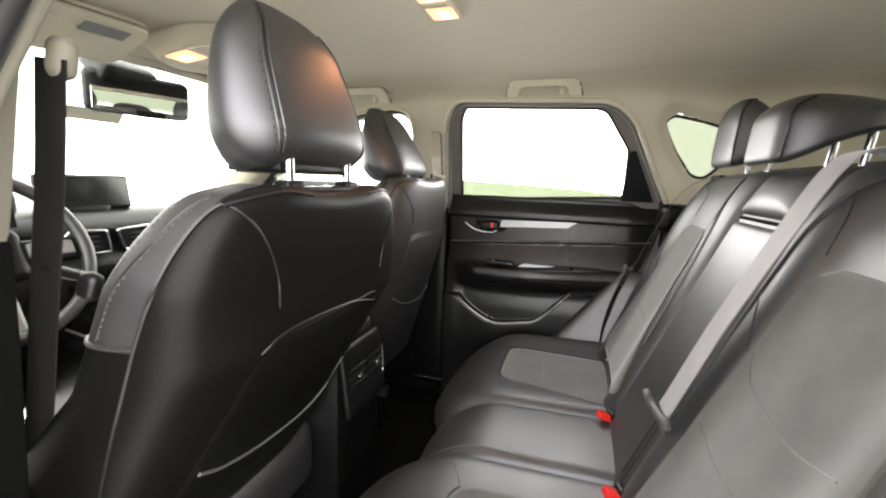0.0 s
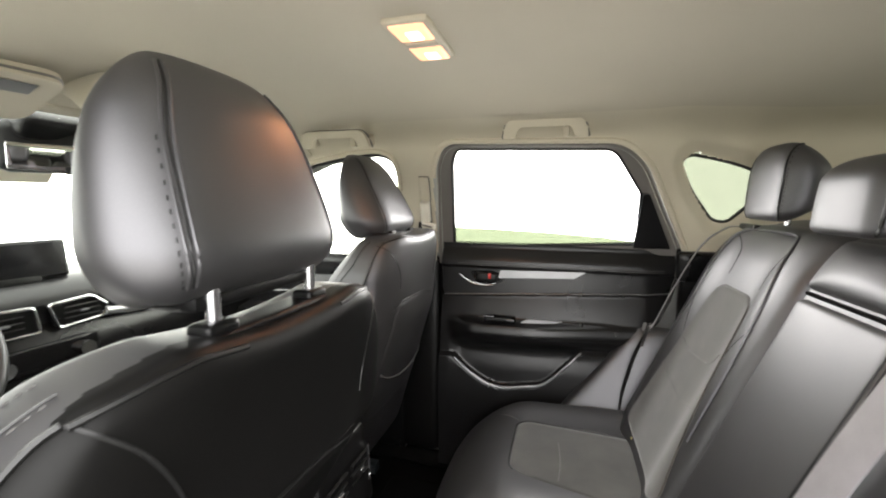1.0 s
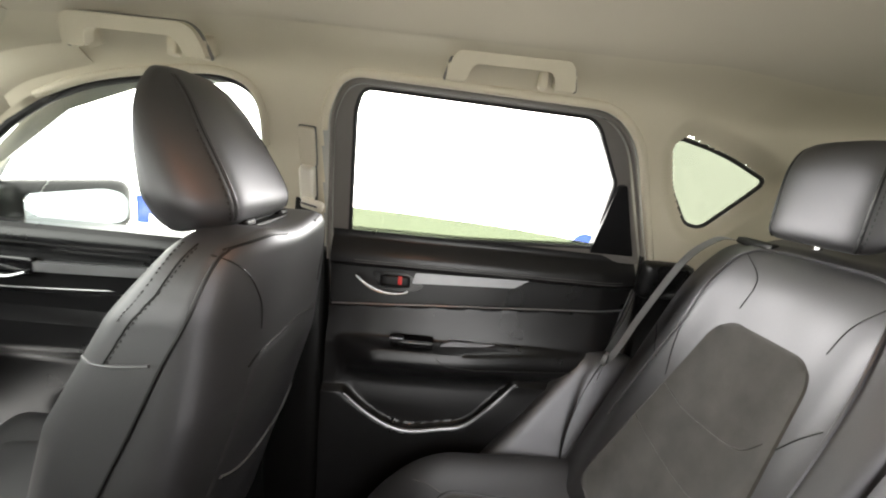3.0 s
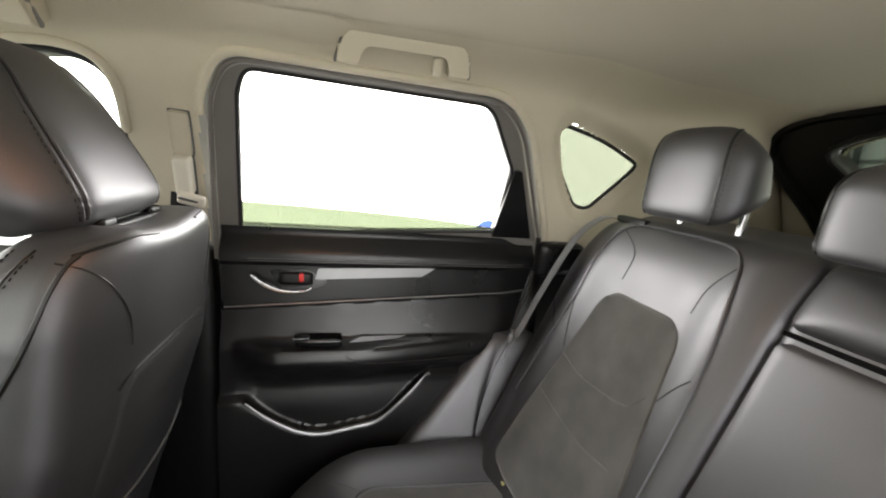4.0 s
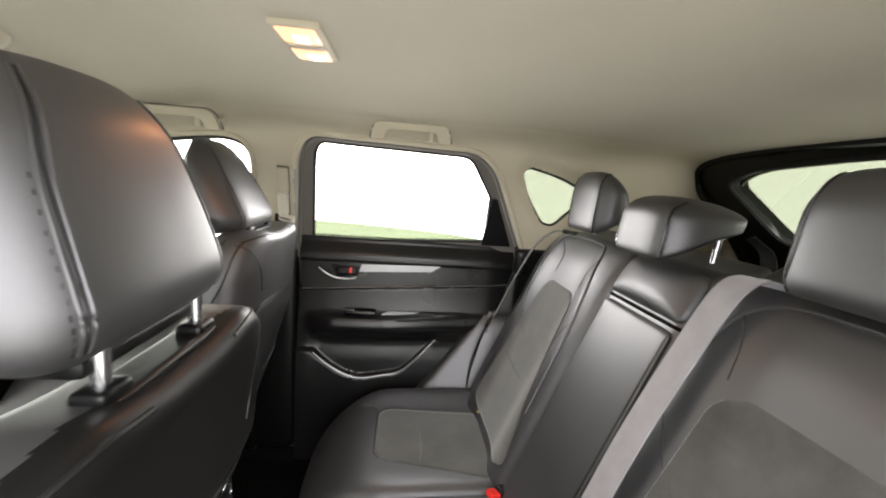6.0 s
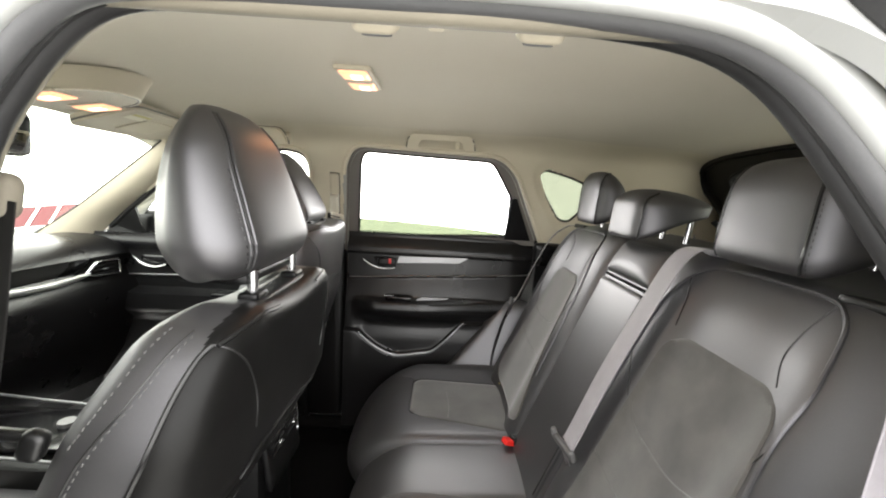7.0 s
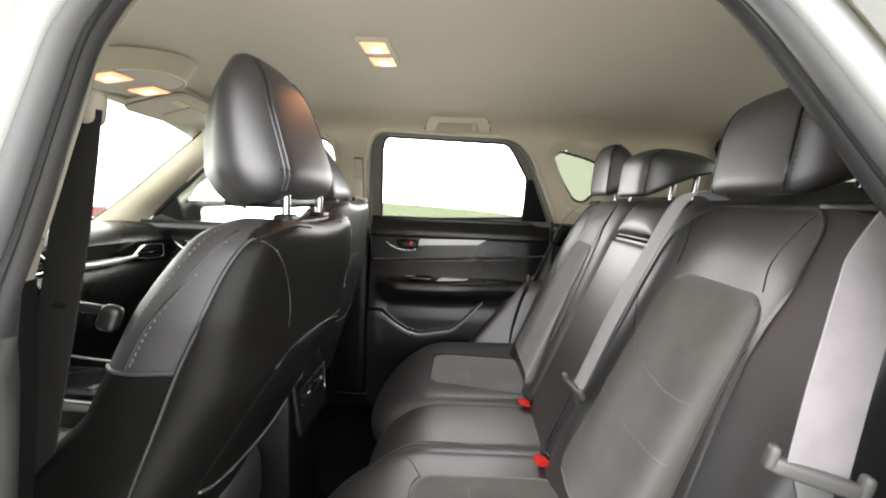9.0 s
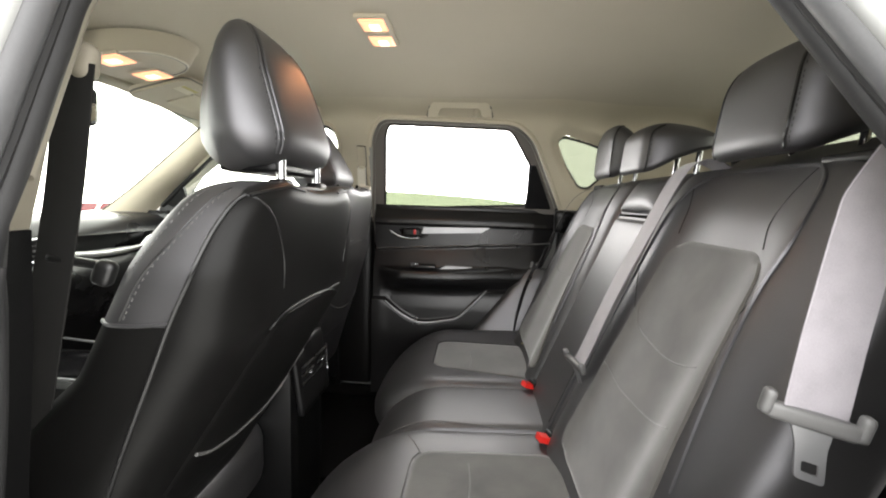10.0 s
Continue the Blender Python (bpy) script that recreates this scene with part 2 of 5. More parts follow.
def plate(outer, holes, lift, thick):
    """A board cut to an outline with holes. lift turns a flat point into a place; thick: a vector or a function of the place."""
    bm = bmesh.new()
    edges = []
    for loop in [outer, *holes]:
        vs = [bm.verts.new(lift(p)) for p in loop]
        edges += [bm.edges.new((vs[i], vs[(i + 1) % len(vs)])) for i in range(len(vs))]
    bmesh.ops.triangle_fill(bm, use_beauty=True, edges=edges)
    geo = bmesh.ops.extrude_face_region(bm, geom=bm.faces[:])
    for v in [g for g in geo["geom"] if isinstance(g, bmesh.types.BMVert)]:
        v.co += Vector(thick)
    bm.faces.ensure_lookup_table()
    return bm


def soft_plate(outer, holes, lift, thick, r=0.002):
    """A board with its edges rounded over."""
    bm = plate(outer, holes, lift, thick)
    bmesh.ops.recalc_face_normals(bm, faces=bm.faces)
    bm.normal_update()
    es = [e for e in bm.edges if len(e.link_faces) == 2 and abs(e.calc_face_angle(0.0) - 1.57) < 0.45 and abs((e.verts[0].co - e.verts[1].co).normalized().dot(Vector(thick).normalized())) < 0.7]
    bmesh.ops.bevel(bm, geom=es, offset=r, segments=2, affect="EDGES", clamp_overlap=True)
    return bm


def panel(tree, corners, way, lift=0.004, edge=0.16, nu=18, nv=18, square=0.5, dome=0.0, sink=0.005, corner=None):
    """A padded upholstery panel laid on a core: four corners, the way to press it on, how far it stands proud."""
    bm = bmesh.new()
    A, B, C, D = [Vector(c) for c in corners]
    way = Vector(way).normalized()
    grid = []
    for i in range(nu + 1):
        row = []
        for j in range(nv + 1):
            u, v = -1 + 2 * i / nu, -1 + 2 * j / nv
            u, v = math.sin(u * math.pi / 2) * 0.5 + u * 0.5, math.sin(v * math.pi / 2) * 0.5 + v * 0.5
            x, y = u * math.sqrt(max(0, 1 - square * v * v / 2)), v * math.sqrt(max(0, 1 - square * u * u / 2))
            if corner:
                # rings of the square become rings with round corners
                ru, rv = corner
                qu, qv = max(-1 + ru, min(1 - ru, u)), max(-1 + rv, min(1 - rv, v))
                du, dv = (u - qu) / ru, (v - qv) / rv
                k = max(abs(du), abs(dv)) / max(1e-9, math.hypot(du, dv))
                x, y = qu + du * k * ru, qv + dv * k * rv
            s, t = (x + 1) / 2, (y + 1) / 2
            p = A * (1 - s) * (1 - t) + B * s * (1 - t) + C * s * t + D * (1 - s) * t
            hit = tree.ray_cast(p - way * 0.4, way)
            if hit[0] is None:
                hit = tree.find_nearest(p)
            q, nrm = hit[0], hit[1]
            if nrm.dot(way) > 0:
                nrm = -nrm
            d = min(1 - abs(u), 1 - abs(v)) / edge
            f = math.sqrt(max(0, 1 - (1 - min(1, d)) ** 2))
            h = -sink + (lift + sink) * f + dome * (1 - u * u) * (1 - v * v)
            row.append(bm.verts.new(q + nrm * h))
        grid.append(row)
    for i in range(nu):
        for j in range(nv):
            bm.faces.new((grid[i][j], grid[i + 1][j], grid[i + 1][j + 1], grid[i][j + 1]))
    return bm


def seam(tree, pts, way, r=0.0016, lift=0.0006, n=8, closed=False):
    """A sewn edge laid on a core; a way of no length takes the nearest place."""
    way = Vector(way).normalized()
    near = way.length < 0.5
    line = []
    for p in smooth_line(pts, n, closed):
        hit = (None,) if near else tree.ray_cast(p - way * 0.4, way)
        if hit[0] is None:
            hit = tree.find_nearest(p)
        nrm = hit[1] if near or hit[1].dot(way) < 0 else -hit[1]
        line.append(hit[0] + nrm * lift)
    return tube(line, r, 6, closed)


def stitches(tree, pts, way, pitch=0.007, r=0.0009, lift=0.0012):
    """Single stitches in a row, in one mesh."""
    way = Vector(way).normalized()
    near = way.length < 0.5
    line = smooth_line(pts, 10)
    bm = bmesh.new()
    gone, last = 0.0, line[0]
    for p in line[1:]:
        gone += (p - last).length
        if gone > pitch:
            gone = 0.0
            d = (p - last).normalized() * pitch * 0.3
            ends = []
            for q in (p - d, p + d):
                hit = (None,) if near else tree.ray_cast(q - way * 0.4, way)
                if hit[0] is None:
                    hit = tree.find_nearest(q)
                nrm = hit[1] if near or hit[1].dot(way) < 0 else -hit[1]
                ends.append(hit[0] + nrm * lift)
            if (ends[0] - ends[1]).length > 1e-5:
                tube(ends, r, 5, bm=bm)
        last = p
    return bm


def lean(z):
    """How far out the car's side stands at a height."""
    if z > 1.05:
        return 0.72 - 0.5 * (z - 1.05)
    return 0.72 - 0.03 * (1.05 - z)


def skin(x, z):
    """How far out the car's outer panels stand."""
    t = max(0.0, min(1.0, (x - 0.52) / 0.16))
    return lean(z) + max(0.0, 0.755 - 0.24 * (z - 1.05) - 0.045 - lean(z)) * t * (1 if z > 1.05 else 0)


def side(s, extra=0.0):
    return lambda p: (p[0], s * (lean(p[1]) + extra), p[1])

# ---- studio ----
bm = bmesh.new()
vs = [bm.verts.new(p) for p in ((-60, -60, -0.25), (60, -60, -0.25), (60, 60, -0.25), (-60, 60, -0.25))]
bm.faces.new(vs)
tagged(part("ground", bm, CONCRETE), "pale smooth studio floor under the car", "floor", kind="structure")
# white wall given a glow of its own in place of bright studio light
tagged(part("backdrop", rbox((9, 0.05, 3), 0.02, 1, pose(-1, 5.1, 2.74)), BACKDROP), "plain white studio wall beside the car, made to glow", "wall", kind="structure")

# ---- ceiling ----
def roof_z(x, y):
    a = min(1.0, abs(y) / (0.57 + 0.055 * max(0, min(1, (x - 0.55) / 0.25))))
    z = 1.468 - 0.088 * a ** 3.2 * (1 - 0.65 * max(0.0, min(1.0, (-0.36 - x) / 0.36))) * (1 - 0.62 * max(0.0, min(1.0, (x - 0.70) / 0.45)))
    if x < -0.10:
        z -= 0.075 * ((-0.10 - x) / 0.62) ** 1.5
    if x > 0.6:
        z -= 0.047 * ((x - 0.6) / 0.65) ** 1.7
    return z



bm = bmesh.new()
NX, NY = 60, 36
low = [[bm.verts.new((x, y, roof_z(x, y))) for y in [(0.57 + 0.055 * max(0, min(1, (x - 0.55) / 0.25))) * (-1 + 2 * j / NY) for j in range(NY + 1)]] for x in [-0.72 + 2.0 * i / NX for i in range(NX + 1)]]
for i in range(NX):
    for j in range(NY):
        bm.faces.new((low[i][j], low[i + 1][j], low[i + 1][j + 1], low[i][j + 1]))
g = bmesh.ops.extrude_face_region(bm, geom=bm.faces[:])
for v in [e for e in g["geom"] if isinstance(e, bmesh.types.BMVert)]:
    v.co.z += 0.03
tagged(part("ceiling", bm, HEADLINER), "beige fabric headliner of the car roof", "ceiling", kind="structure")

# ---- doors and trim on the car's right side ----
EDGE = [(0.69, 1.07), (0.695, 0.99), (0.675, 0.91), (0.645, 0.84), (0.60, 0.78), (0.549, 0.725), (0.49, 0.655), (0.45, 0.605), (0.42, 0.54), (0.40, 0.42), (0.39, 0.28)]


def edge_x(z):
    for (x0, z0), (x1, z1) in zip(EDGE, EDGE[1:]):
        if z >= z1:
            t = (z - z1) / (z0 - z1)
            return x1 + (x0 - x1) * min(1, t)
    return EDGE[-1][0]


def step(a, b, t):
    t = max(0, min(1, (t - a) / (b - a)))
    return t * t * (3 - 2 * t)


POCKET = [tuple(p)[:2] for p in smooth_line([(0.012, 0.686, 0), (0.055, 0.649, 0), (0.092, 0.624, 0), (0.134, 0.603, 0), (0.184, 0.594, 0), (0.257, 0.606, 0), (0.316, 0.621, 0), (0.375, 0.676, 0), (0.430, 0.735, 0)], 5)]


def pocket_z(x):
    """The height of the map pocket's rim."""
    for (x0, z0), (x1, z1) in zip(POCKET, POCKET[1:]):
        if x <= x1:
            t = max(0.0, (x - x0) / (x1 - x0))
            return z0 + (z1 - z0) * t
    return POCKET[-1][1]


def door_relief(x, z):
    """How far the door card stands into the cabin: padded rolls, an armrest and a map pocket."""
    crease = 0.882 + 0.06 * x
    # top roll, full and turned up
    r = 0.004 + 0.028 * step(1.070, 1.002, z) * (1 - step(0.992, 0.980, z))
    # band with the bright strip
    r += 0.015 * step(0.992, 0.980, z) * (1 - step(crease + 0.005, crease - 0.005, z))
    # panel under the crease swells downwards
    if z < crease + 0.005:
        t = max(0.0, min(1.0, (crease - z) / 0.085))
        r += step(crease + 0.005, crease - 0.005, z) * (0.008 + 0.026 * t)
    arm = 0.812 + 0.012 * step(0.2, 0.6, x)
    bulge = step(arm + 0.005, arm - 0.010, z) * (1 - step(arm - 0.030, arm - 0.120, z))
    belly = 0.034 - 0.028 * step(0.24, 0.60, x) + 0.010 * math.sin(math.pi * max(0.0, min(1.0, (arm - z) / 0.08)))
    r += bulge * belly * step(-0.02, 0.090, x)
    # undercut, then the pocket's inner panel leaning out again
    r -= 0.012 * step(arm - 0.060, arm - 0.100, z) * step(-0.01, 0.04, x) * (1 - step(0.735, 0.64, z) * 0.8)
    pz = pocket_z(x)
    r += 0.020 * step(pz + 0.004, pz - 0.010, z) * (1 - 0.6 * step(0.56, 0.38, z))
    r -= 0.018 * step(0.60, 0.70, x) * step(0.66, 0.9, z)
    return r


def door_y(x, z):
    return lean(z) - door_relief(x, z)


door = thing("rear_door", (0.3, 0.72, 0.28), "closed black rear car door with its window rolled down", "car door")
bm = bmesh.new()
NZ, NU = 150, 110
rows = []
for i in range(NZ + 1):
    z = 0.28 + 0.785 * i / NZ
    xe = edge_x(z)
    rows.append([bm.verts.new((x, door_y(x, z), z)) for x in [-0.036 + (xe + 0.036) * j / NU for j in range(NU + 1)]])
for i in range(NZ):
    for j in range(NU):
        bm.faces.new((rows[i][j], rows[i][j + 1], rows[i + 1][j + 1], rows[i + 1][j]))
g = bmesh.ops.extrude_edge_only(bm, edges=[e for e in bm.edges if e.is_boundary])
for v in [e for e in g["geom"] if isinstance(e, bmesh.types.BMVert)]:
    v.co.y = lean(v.co.z) + 0.05
card = part("door_card", bm, SOFT, door)

bm = plate(rounded([(0.158, 0.951), (0.165, 0.977), (0.437, 0.984), (0.402, 0.962)], 0.004, 3), [], lambda p: (p[0], door_y(p[0], 0.965) - 0.003, p[1]), (0, 0.012, 0))
part("trim_strip", bm, ALU, door, "tapered brushed aluminium strip")
part("handle_bezel", plate(rounded([(0.06, 0.972), (0.145, 0.975), (0.190, 0.945), (0.165, 0.930), (0.085, 0.930)], 0.012, 5), [], lambda p: (p[0], door_y(0.1, 0.955) - 0.002, p[1]), (0, 0.02, 0)), GLOSSY, door)
part("handle_cup", rbox((0.036, 0.006, 0.014), 0.006, 6, pose(0.118, door_y(0.1, 0.955) - 0.003, 0.953)), PLASTIC, door)
hl = smooth_line([(0.028, 0.684, 0.962), (0.05, 0.672, 0.948), (0.08, 0.664, 0.936), (0.110, 0.664, 0.931), (0.138, 0.668, 0.932), (0.150, 0.676, 0.936)], 6)
part("door_handle", tube(hl, lambda t: 0.0045 + 0.004 * math.sin(math.pi * min(1, t * 1.2 + 0.1)), 10, flat=0.6), CHROME, door, "curved chrome door handle")
part("lock_flag", rbox((0.005, 0.004, 0.010), 0.002, 3, pose(0.130, door_y(0.1, 0.955) - 0.008, 0.957)), RED, door, "small red lock flag")
part("crease_piping", tube([(x, door_y(x, 0.887 + 0.06 * x) - 0.001, 0.887 + 0.06 * x) for x in [-0.03 + 0.71 * i / 40 for i in range(41)]], 0.0022, 6), ALU, door, "thin grey piping line")
for dz in (0.0, 0.006):
    part("stitch_line", tube([(x, door_y(x, 0.993 + dz) - 0.0004, 0.993 + dz) for x in [0.02 + 0.64 * i / 40 for i in range(41)]], 0.0009, 5), THREAD, door)
part("switch_plate", rbox((0.050, 0.018, 0.009), 0.005, 6, pose(0.172, 0.662, 0.820, 8, 0, 0)), GLOSSY, door)
part("window_switch", rbox((0.016, 0.008, 0.006), 0.003, 5, pose(0.135, 0.652, 0.828, 20, 0, 0)), PLASTIC, door)
part("switch_mark", rbox((0.017, 0.001, 0.001), 0.0005, 2, pose(0.135, 0.6425, 0.832)), CHROME, door)
part("armrest_trim", plate(rounded([(0.238, 0.812), (0.262, 0.826), (0.372, 0.824), (0.345, 0.816)], 0.003, 3), [], lambda p: (p[0], 0.662 + 0.08 * (p[0] - 0.24), p[1]), (0, 0.012, 0)), ALU, door, "short brushed aluminium strip")
part("armrest_seam", tube([(x, door_y(x, zz) - 0.001, zz) for x, zz in [(0.22, 0.806), (0.235, 0.79), (0.26, 0.777), (0.32, 0.772), (0.42, 0.772), (0.6, 0.778)]], 0.0014, 5), PIPING, door)
part("pocket_rim", tube([(x, min(door_y(x, pocket_z(x) + 0.004 * k) for k in range(-5, 3)) - 0.001, pocket_z(x) - 0.003) for x in [0.02 + 0.41 * i / 48 for i in range(49)]], lambda t: 0.0022 + 0.003 * math.sin(math.pi * t), 8), SATIN, door, "satin grey map pocket rim")
part("door_edge_seal", tube([(x + 0.004, lean(z) - 0.012, z) for x, z in EDGE], 0.006, 8), RUBBER, door)
part("edge_clip", rbox((0.004, 0.004, 0.006), 0.002, 4, pose(0.696, 0.694, 1.03)), LABEL, door)

FRAME = rounded([(-0.040, 1.045), (-0.014, 1.31), (0.020, 1.367), (0.504, 1.355), (0.564, 1.308), (0.70, 1.045)], [0.01, 0.03, 0.05, 0.05, 0.04, 0.01], 7)
HOLE = rounded([(0.0, 1.049), (0.026, 1.325), (0.042, 1.361), (0.491, 1.350), (0.572, 1.232), (0.577, 1.079)], [0.004, 0.03, 0.035, 0.030, 0.012, 0.006], 7)
frame_part = part("window_frame", plate(FRAME, [HOLE], side(1, -0.004), (0, 0.03, 0.004)), FRAMEGREY, door, "dark grey window surround", smooth=False)
part("glass_run", tube([side(1, -0.002)(p) for p in HOLE], 0.0045, 6, True), RUBBER, frame_part)
part("sail_panel", soft_plate(rounded([(0.568, 1.066), (0.576, 1.226), (0.592, 1.230), (0.672, 1.066)], 0.006, 3), [], side(1, -0.014), (0, 0.016, 0.004), 0.004), SOFT, door)
glass = part("window_pane", plate([(0.0, 1.03), (-0.002, 1.117), (0.15, 1.1125), (0.30, 1.106), (0.40, 1.1005), (0.49, 1.0935), (0.585, 1.082), (0.61, 1.03)], [], side(1, 0.012), (0, 0.004, 0.002)), GLASS_LOW, door, "green tinted pane rolled almost down", smooth=False)
glass.visible_shadow = False

# body trim round the door
SEAL = rounded([(-0.045, 0.99), (-0.018, 1.310), (0.016, 1.3715), (0.507, 1.359), (0.570, 1.310), (0.705, 1.05)], [0.005, 0.03, 0.05, 0.05, 0.04, 0.01], 7)
tagged(part("door_seal", tube([side(1, -0.012)(p) for p in SEAL[4:-4]], 0.0050, 8), FRAMEGREY), "dark grey seal round the rear door opening", "seal", kind="structure")
REVEAL = rounded([(-0.060, 0.90), (-0.031, 1.310), (0.009, 1.3815), (0.511, 1.369), (0.580, 1.315), (0.716, 1.05), (0.72, 0.90)], [0.005, 0.03, 0.055, 0.055, 0.045, 0.01, 0.005], 7)
tagged(part("trim", tube([side(1, -0.027)(p) for p in REVEAL[8:-12]], 0.0085, 10), BEIGE), "beige plastic lip round the rear door opening", "trim", kind="structure")

# B pillar
tagged(part("trim", rbox((0.075, 0.03, 0.36), 0.02, 6, pose(-0.12, 0.72, 0.655)), PLASTIC), "black plastic foot of the middle door pillar", "trim", kind="structure")
anc = thing("belt_anchor", (-0.07, 0.60, 1.11), "beige seat belt height adjuster on the door pillar", "seat belt anchor")
part("slot_gap", rbox((0.0175, 0.004, 0.042), 0.003, 4, pose(-0.066, 0.592, 1.245, 26, 3, 0)), INK, anc, "dark gap round the slot")
part("slot", rbox((0.0155, 0.009, 0.040), 0.004, 6, pose(-0.066, 0.590, 1.245, 26, 3, 0)), BEIGE, anc)
part("slider_gap", rbox((0.0165, 0.004, 0.043), 0.003, 4, pose(-0.072, 0.629, 1.171, 26, 4, 0)), INK, anc, "dark gap round the slider")
part("slider", rbox((0.0145, 0.020, 0.040), 0.007, 8, pose(-0.072, 0.621, 1.172, 26, 4, 0)), PALE, anc, "pale slider")
part("loop", rbox((0.024, 0.007, 0.012), 0.0068, 8, pose(-0.060, 0.612, 1.126, 20, 12, 0)), PALE, anc)
part("loop_slot", rbox((0.017, 0.003, 0.0025), 0.002, 4, pose(-0.064, 0.606, 1.126, 20, 12, 0)), INK, anc, "dark webbing slot")
part("webbing", ribbon([(-0.08, 0.632, 1.135), (-0.09, 0.645, 1.05), (-0.10, 0.655, 0.80)], (1, 0, 0), 0.042, 0.0014), BELT_DARK, anc)

# C pillar and rear quarter
def lean_c(z):
    return 0.705 - 0.24 * (z - 1.05)


QUARTER = rounded([(0.668, 1.318), (0.692, 1.340), (0.80, 1.316), (0.912, 1.268), (0.886, 1.236), (0.808, 1.150), (0.768, 1.156), (0.706, 1.240)], [0.016, 0.02, 0.08, 0.022, 0.022, 0.018, 0.018, 0.03], 5)
OUTER = [(0.718, 1.03), (0.612, 1.31), (0.57, 1.40), (0.62, 1.43), (1.30, 1.40), (1.30, 1.03)]
csd = lambda e: (lambda p: (p[0], lean_c(p[1]) + e, p[1]))
LINE_F = [(-0.97, 0.90), (-0.97, 1.03), (-0.88, 1.10), (-0.777, 1.170), (-0.68, 1.235), (-0.574, 1.288), (-0.49, 1.318), (-0.407, 1.338), (-0.30, 1.354), (-0.216, 1.360), (-0.165, 1.345), (-0.148, 1.305), (-0.152, 1.24), (-0.19, 1.02), (-0.21, 0.90)]


def outline_gap(points, poly):
    """For each point how far it lies from an outline, and whether it lies inside."""
    P = np.array([tuple(p)[:2] for p in poly])
    Q = np.roll(P, -1, axis=0)
    best = np.full(len(points), 9.0)
    inside = np.zeros(len(points), dtype=bool)
    for a, b in zip(P, Q):
        d = b - a
        t = np.clip(((points - a) @ d) / max(1e-12, d @ d), 0, 1)
        best = np.minimum(best, np.linalg.norm(points - (a + t[:, None] * d), axis=1))
        if abs(b[1] - a[1]) > 1e-12:
            cross = (a[1] > points[:, 1]) != (b[1] > points[:, 1])
            xi = a[0] + (points[:, 1] - a[1]) / (b[1] - a[1]) * (b[0] - a[0])
            inside ^= cross & (points[:, 0] < xi)
    return best, inside


def wall_y(x, z):
    t = step(0.56, 0.80, x)
    return (lean(z) - 0.026) * (1 - t) + (lean_c(z) - 0.020) * t


def upper_lining():
    """The beige pillar trims of one side, flowing over into the roof; open at the windows."""
    NA, NB, NC = 380, 74, 12
    rows, flat = [], []
    for i in range(NA + 1):
        x = -0.64 + 1.93 * i / NA
        yr = 0.44 + 0.05 * step(0.6, 0.9, x)
        slope = (roof_z(x, yr + 0.002) - roof_z(x, yr - 0.002)) / 0.004
        zr = roof_z(x, yr) - 0.0015
        zc = 1.40
        for k in range(12):
            zc = zr + slope * (wall_y(x, zc) - yr)
        z1 = zc - 0.040
        row = []
        for j in range(NB + 1):
            z = 1.0 + (z1 - 1.0) * j / NB
            row.append([x, wall_y(x, z), z])
        p1, pc, p2 = Vector((x, wall_y(x, z1), z1)), Vector((x, wall_y(x, zc), zc)), Vector((x, yr, zr))
        for j in range(1, NC + 1):
            t = j / NC
            row.append(list(p1 * (1 - t) ** 2 + pc * 2 * t * (1 - t) + p2 * t * t))
        rows.append(row)
    pts = np.array([[p[0], p[2]] for row in rows for p in row])
    dq, iq = outline_gap(pts, QUARTER)
    holes = [iq & (dq > 0.001), outline_gap(pts, LINE_F)[1], outline_gap(pts, REVEAL)[1]]
    gone = holes[0] | holes[1] | holes[2]
    n = NB + NC + 1
    bm = bmesh.new()
    vs = []
    for i, row in enumerate(rows):
        for j, p in enumerate(row):
            d = dq[i * n + j]
            sink = 1.0 if iq[i * n + j] else (1 - step(0.0, 0.042, d))
            vs.append(bm.verts.new((p[0], p[1] + 0.024 * sink * (1 if j <= NB else 0), p[2])))
    for i in range(NA):
        for j in range(n - 1):
            q = (i * n + j, (i + 1) * n + j, (i + 1) * n + j + 1, i * n + j + 1)
            if gone[list(q)].any() or (rows[i][j][0] > 0.70 and rows[i][j][2] < 1.03):
                continue
            bm.faces.new([vs[k] for k in q])
    for v in [v for v in vs if not v.link_faces]:
        bm.verts.remove(v)
    return bm


tagged(part("trim", upper_lining(), BEIGE), "beige pillar trims curving up into the headliner", "trim", kind="structure")
for s, wname in ((1, "window_1"), (-1, "window_2")):
    fl = (lambda f: (lambda p: (f(p)[0], s * f(p)[1], f(p)[2])))
    if s < 0:
        tagged(part("trim", plate(OUTER, [QUARTER], fl(csd(-0.02)), (0, s * 0.045, 0.006)), BEIGE, smooth=False), "beige plastic rear pillar trim with small quarter window", "trim", kind="structure")
        big = [(p[0] + (p[0] - 0.80) * 0.16, p[1] + (p[1] - 1.25) * 0.16) for p in QUARTER]
        tagged(part("trim", tube([fl(csd(-0.022))(p) for p in big], 0.010, 10, True), BEIGE), "soft beige rim round the quarter window", "trim", kind="structure")
    win = thing(wname, (0.80, s * 0.66, 1.15), "green tinted quarter window with black gasket", "window", kind="structure")
    q = part("pane", plate([(x + (x - 0.79) * 0.10, z + (z - 1.25) * 0.12) for x, z in QUARTER], [], fl(csd(0.012)), (0, s * 0.004, 0)), GLASS_TINT, win, smooth=False)
    q.visible_shadow = False
    part("gasket", tube([fl(csd(0.006))(p) for p in QUARTER], 0.0048, 8, True), RUBBER, win)
    tagged(part("trim", rbox((0.40, 0.025, 0.36), 0.02, 4, pose(1.10, s * 0.70, 0.68)), PLASTIC), "black plastic load bay side lining", "trim", kind="structure")
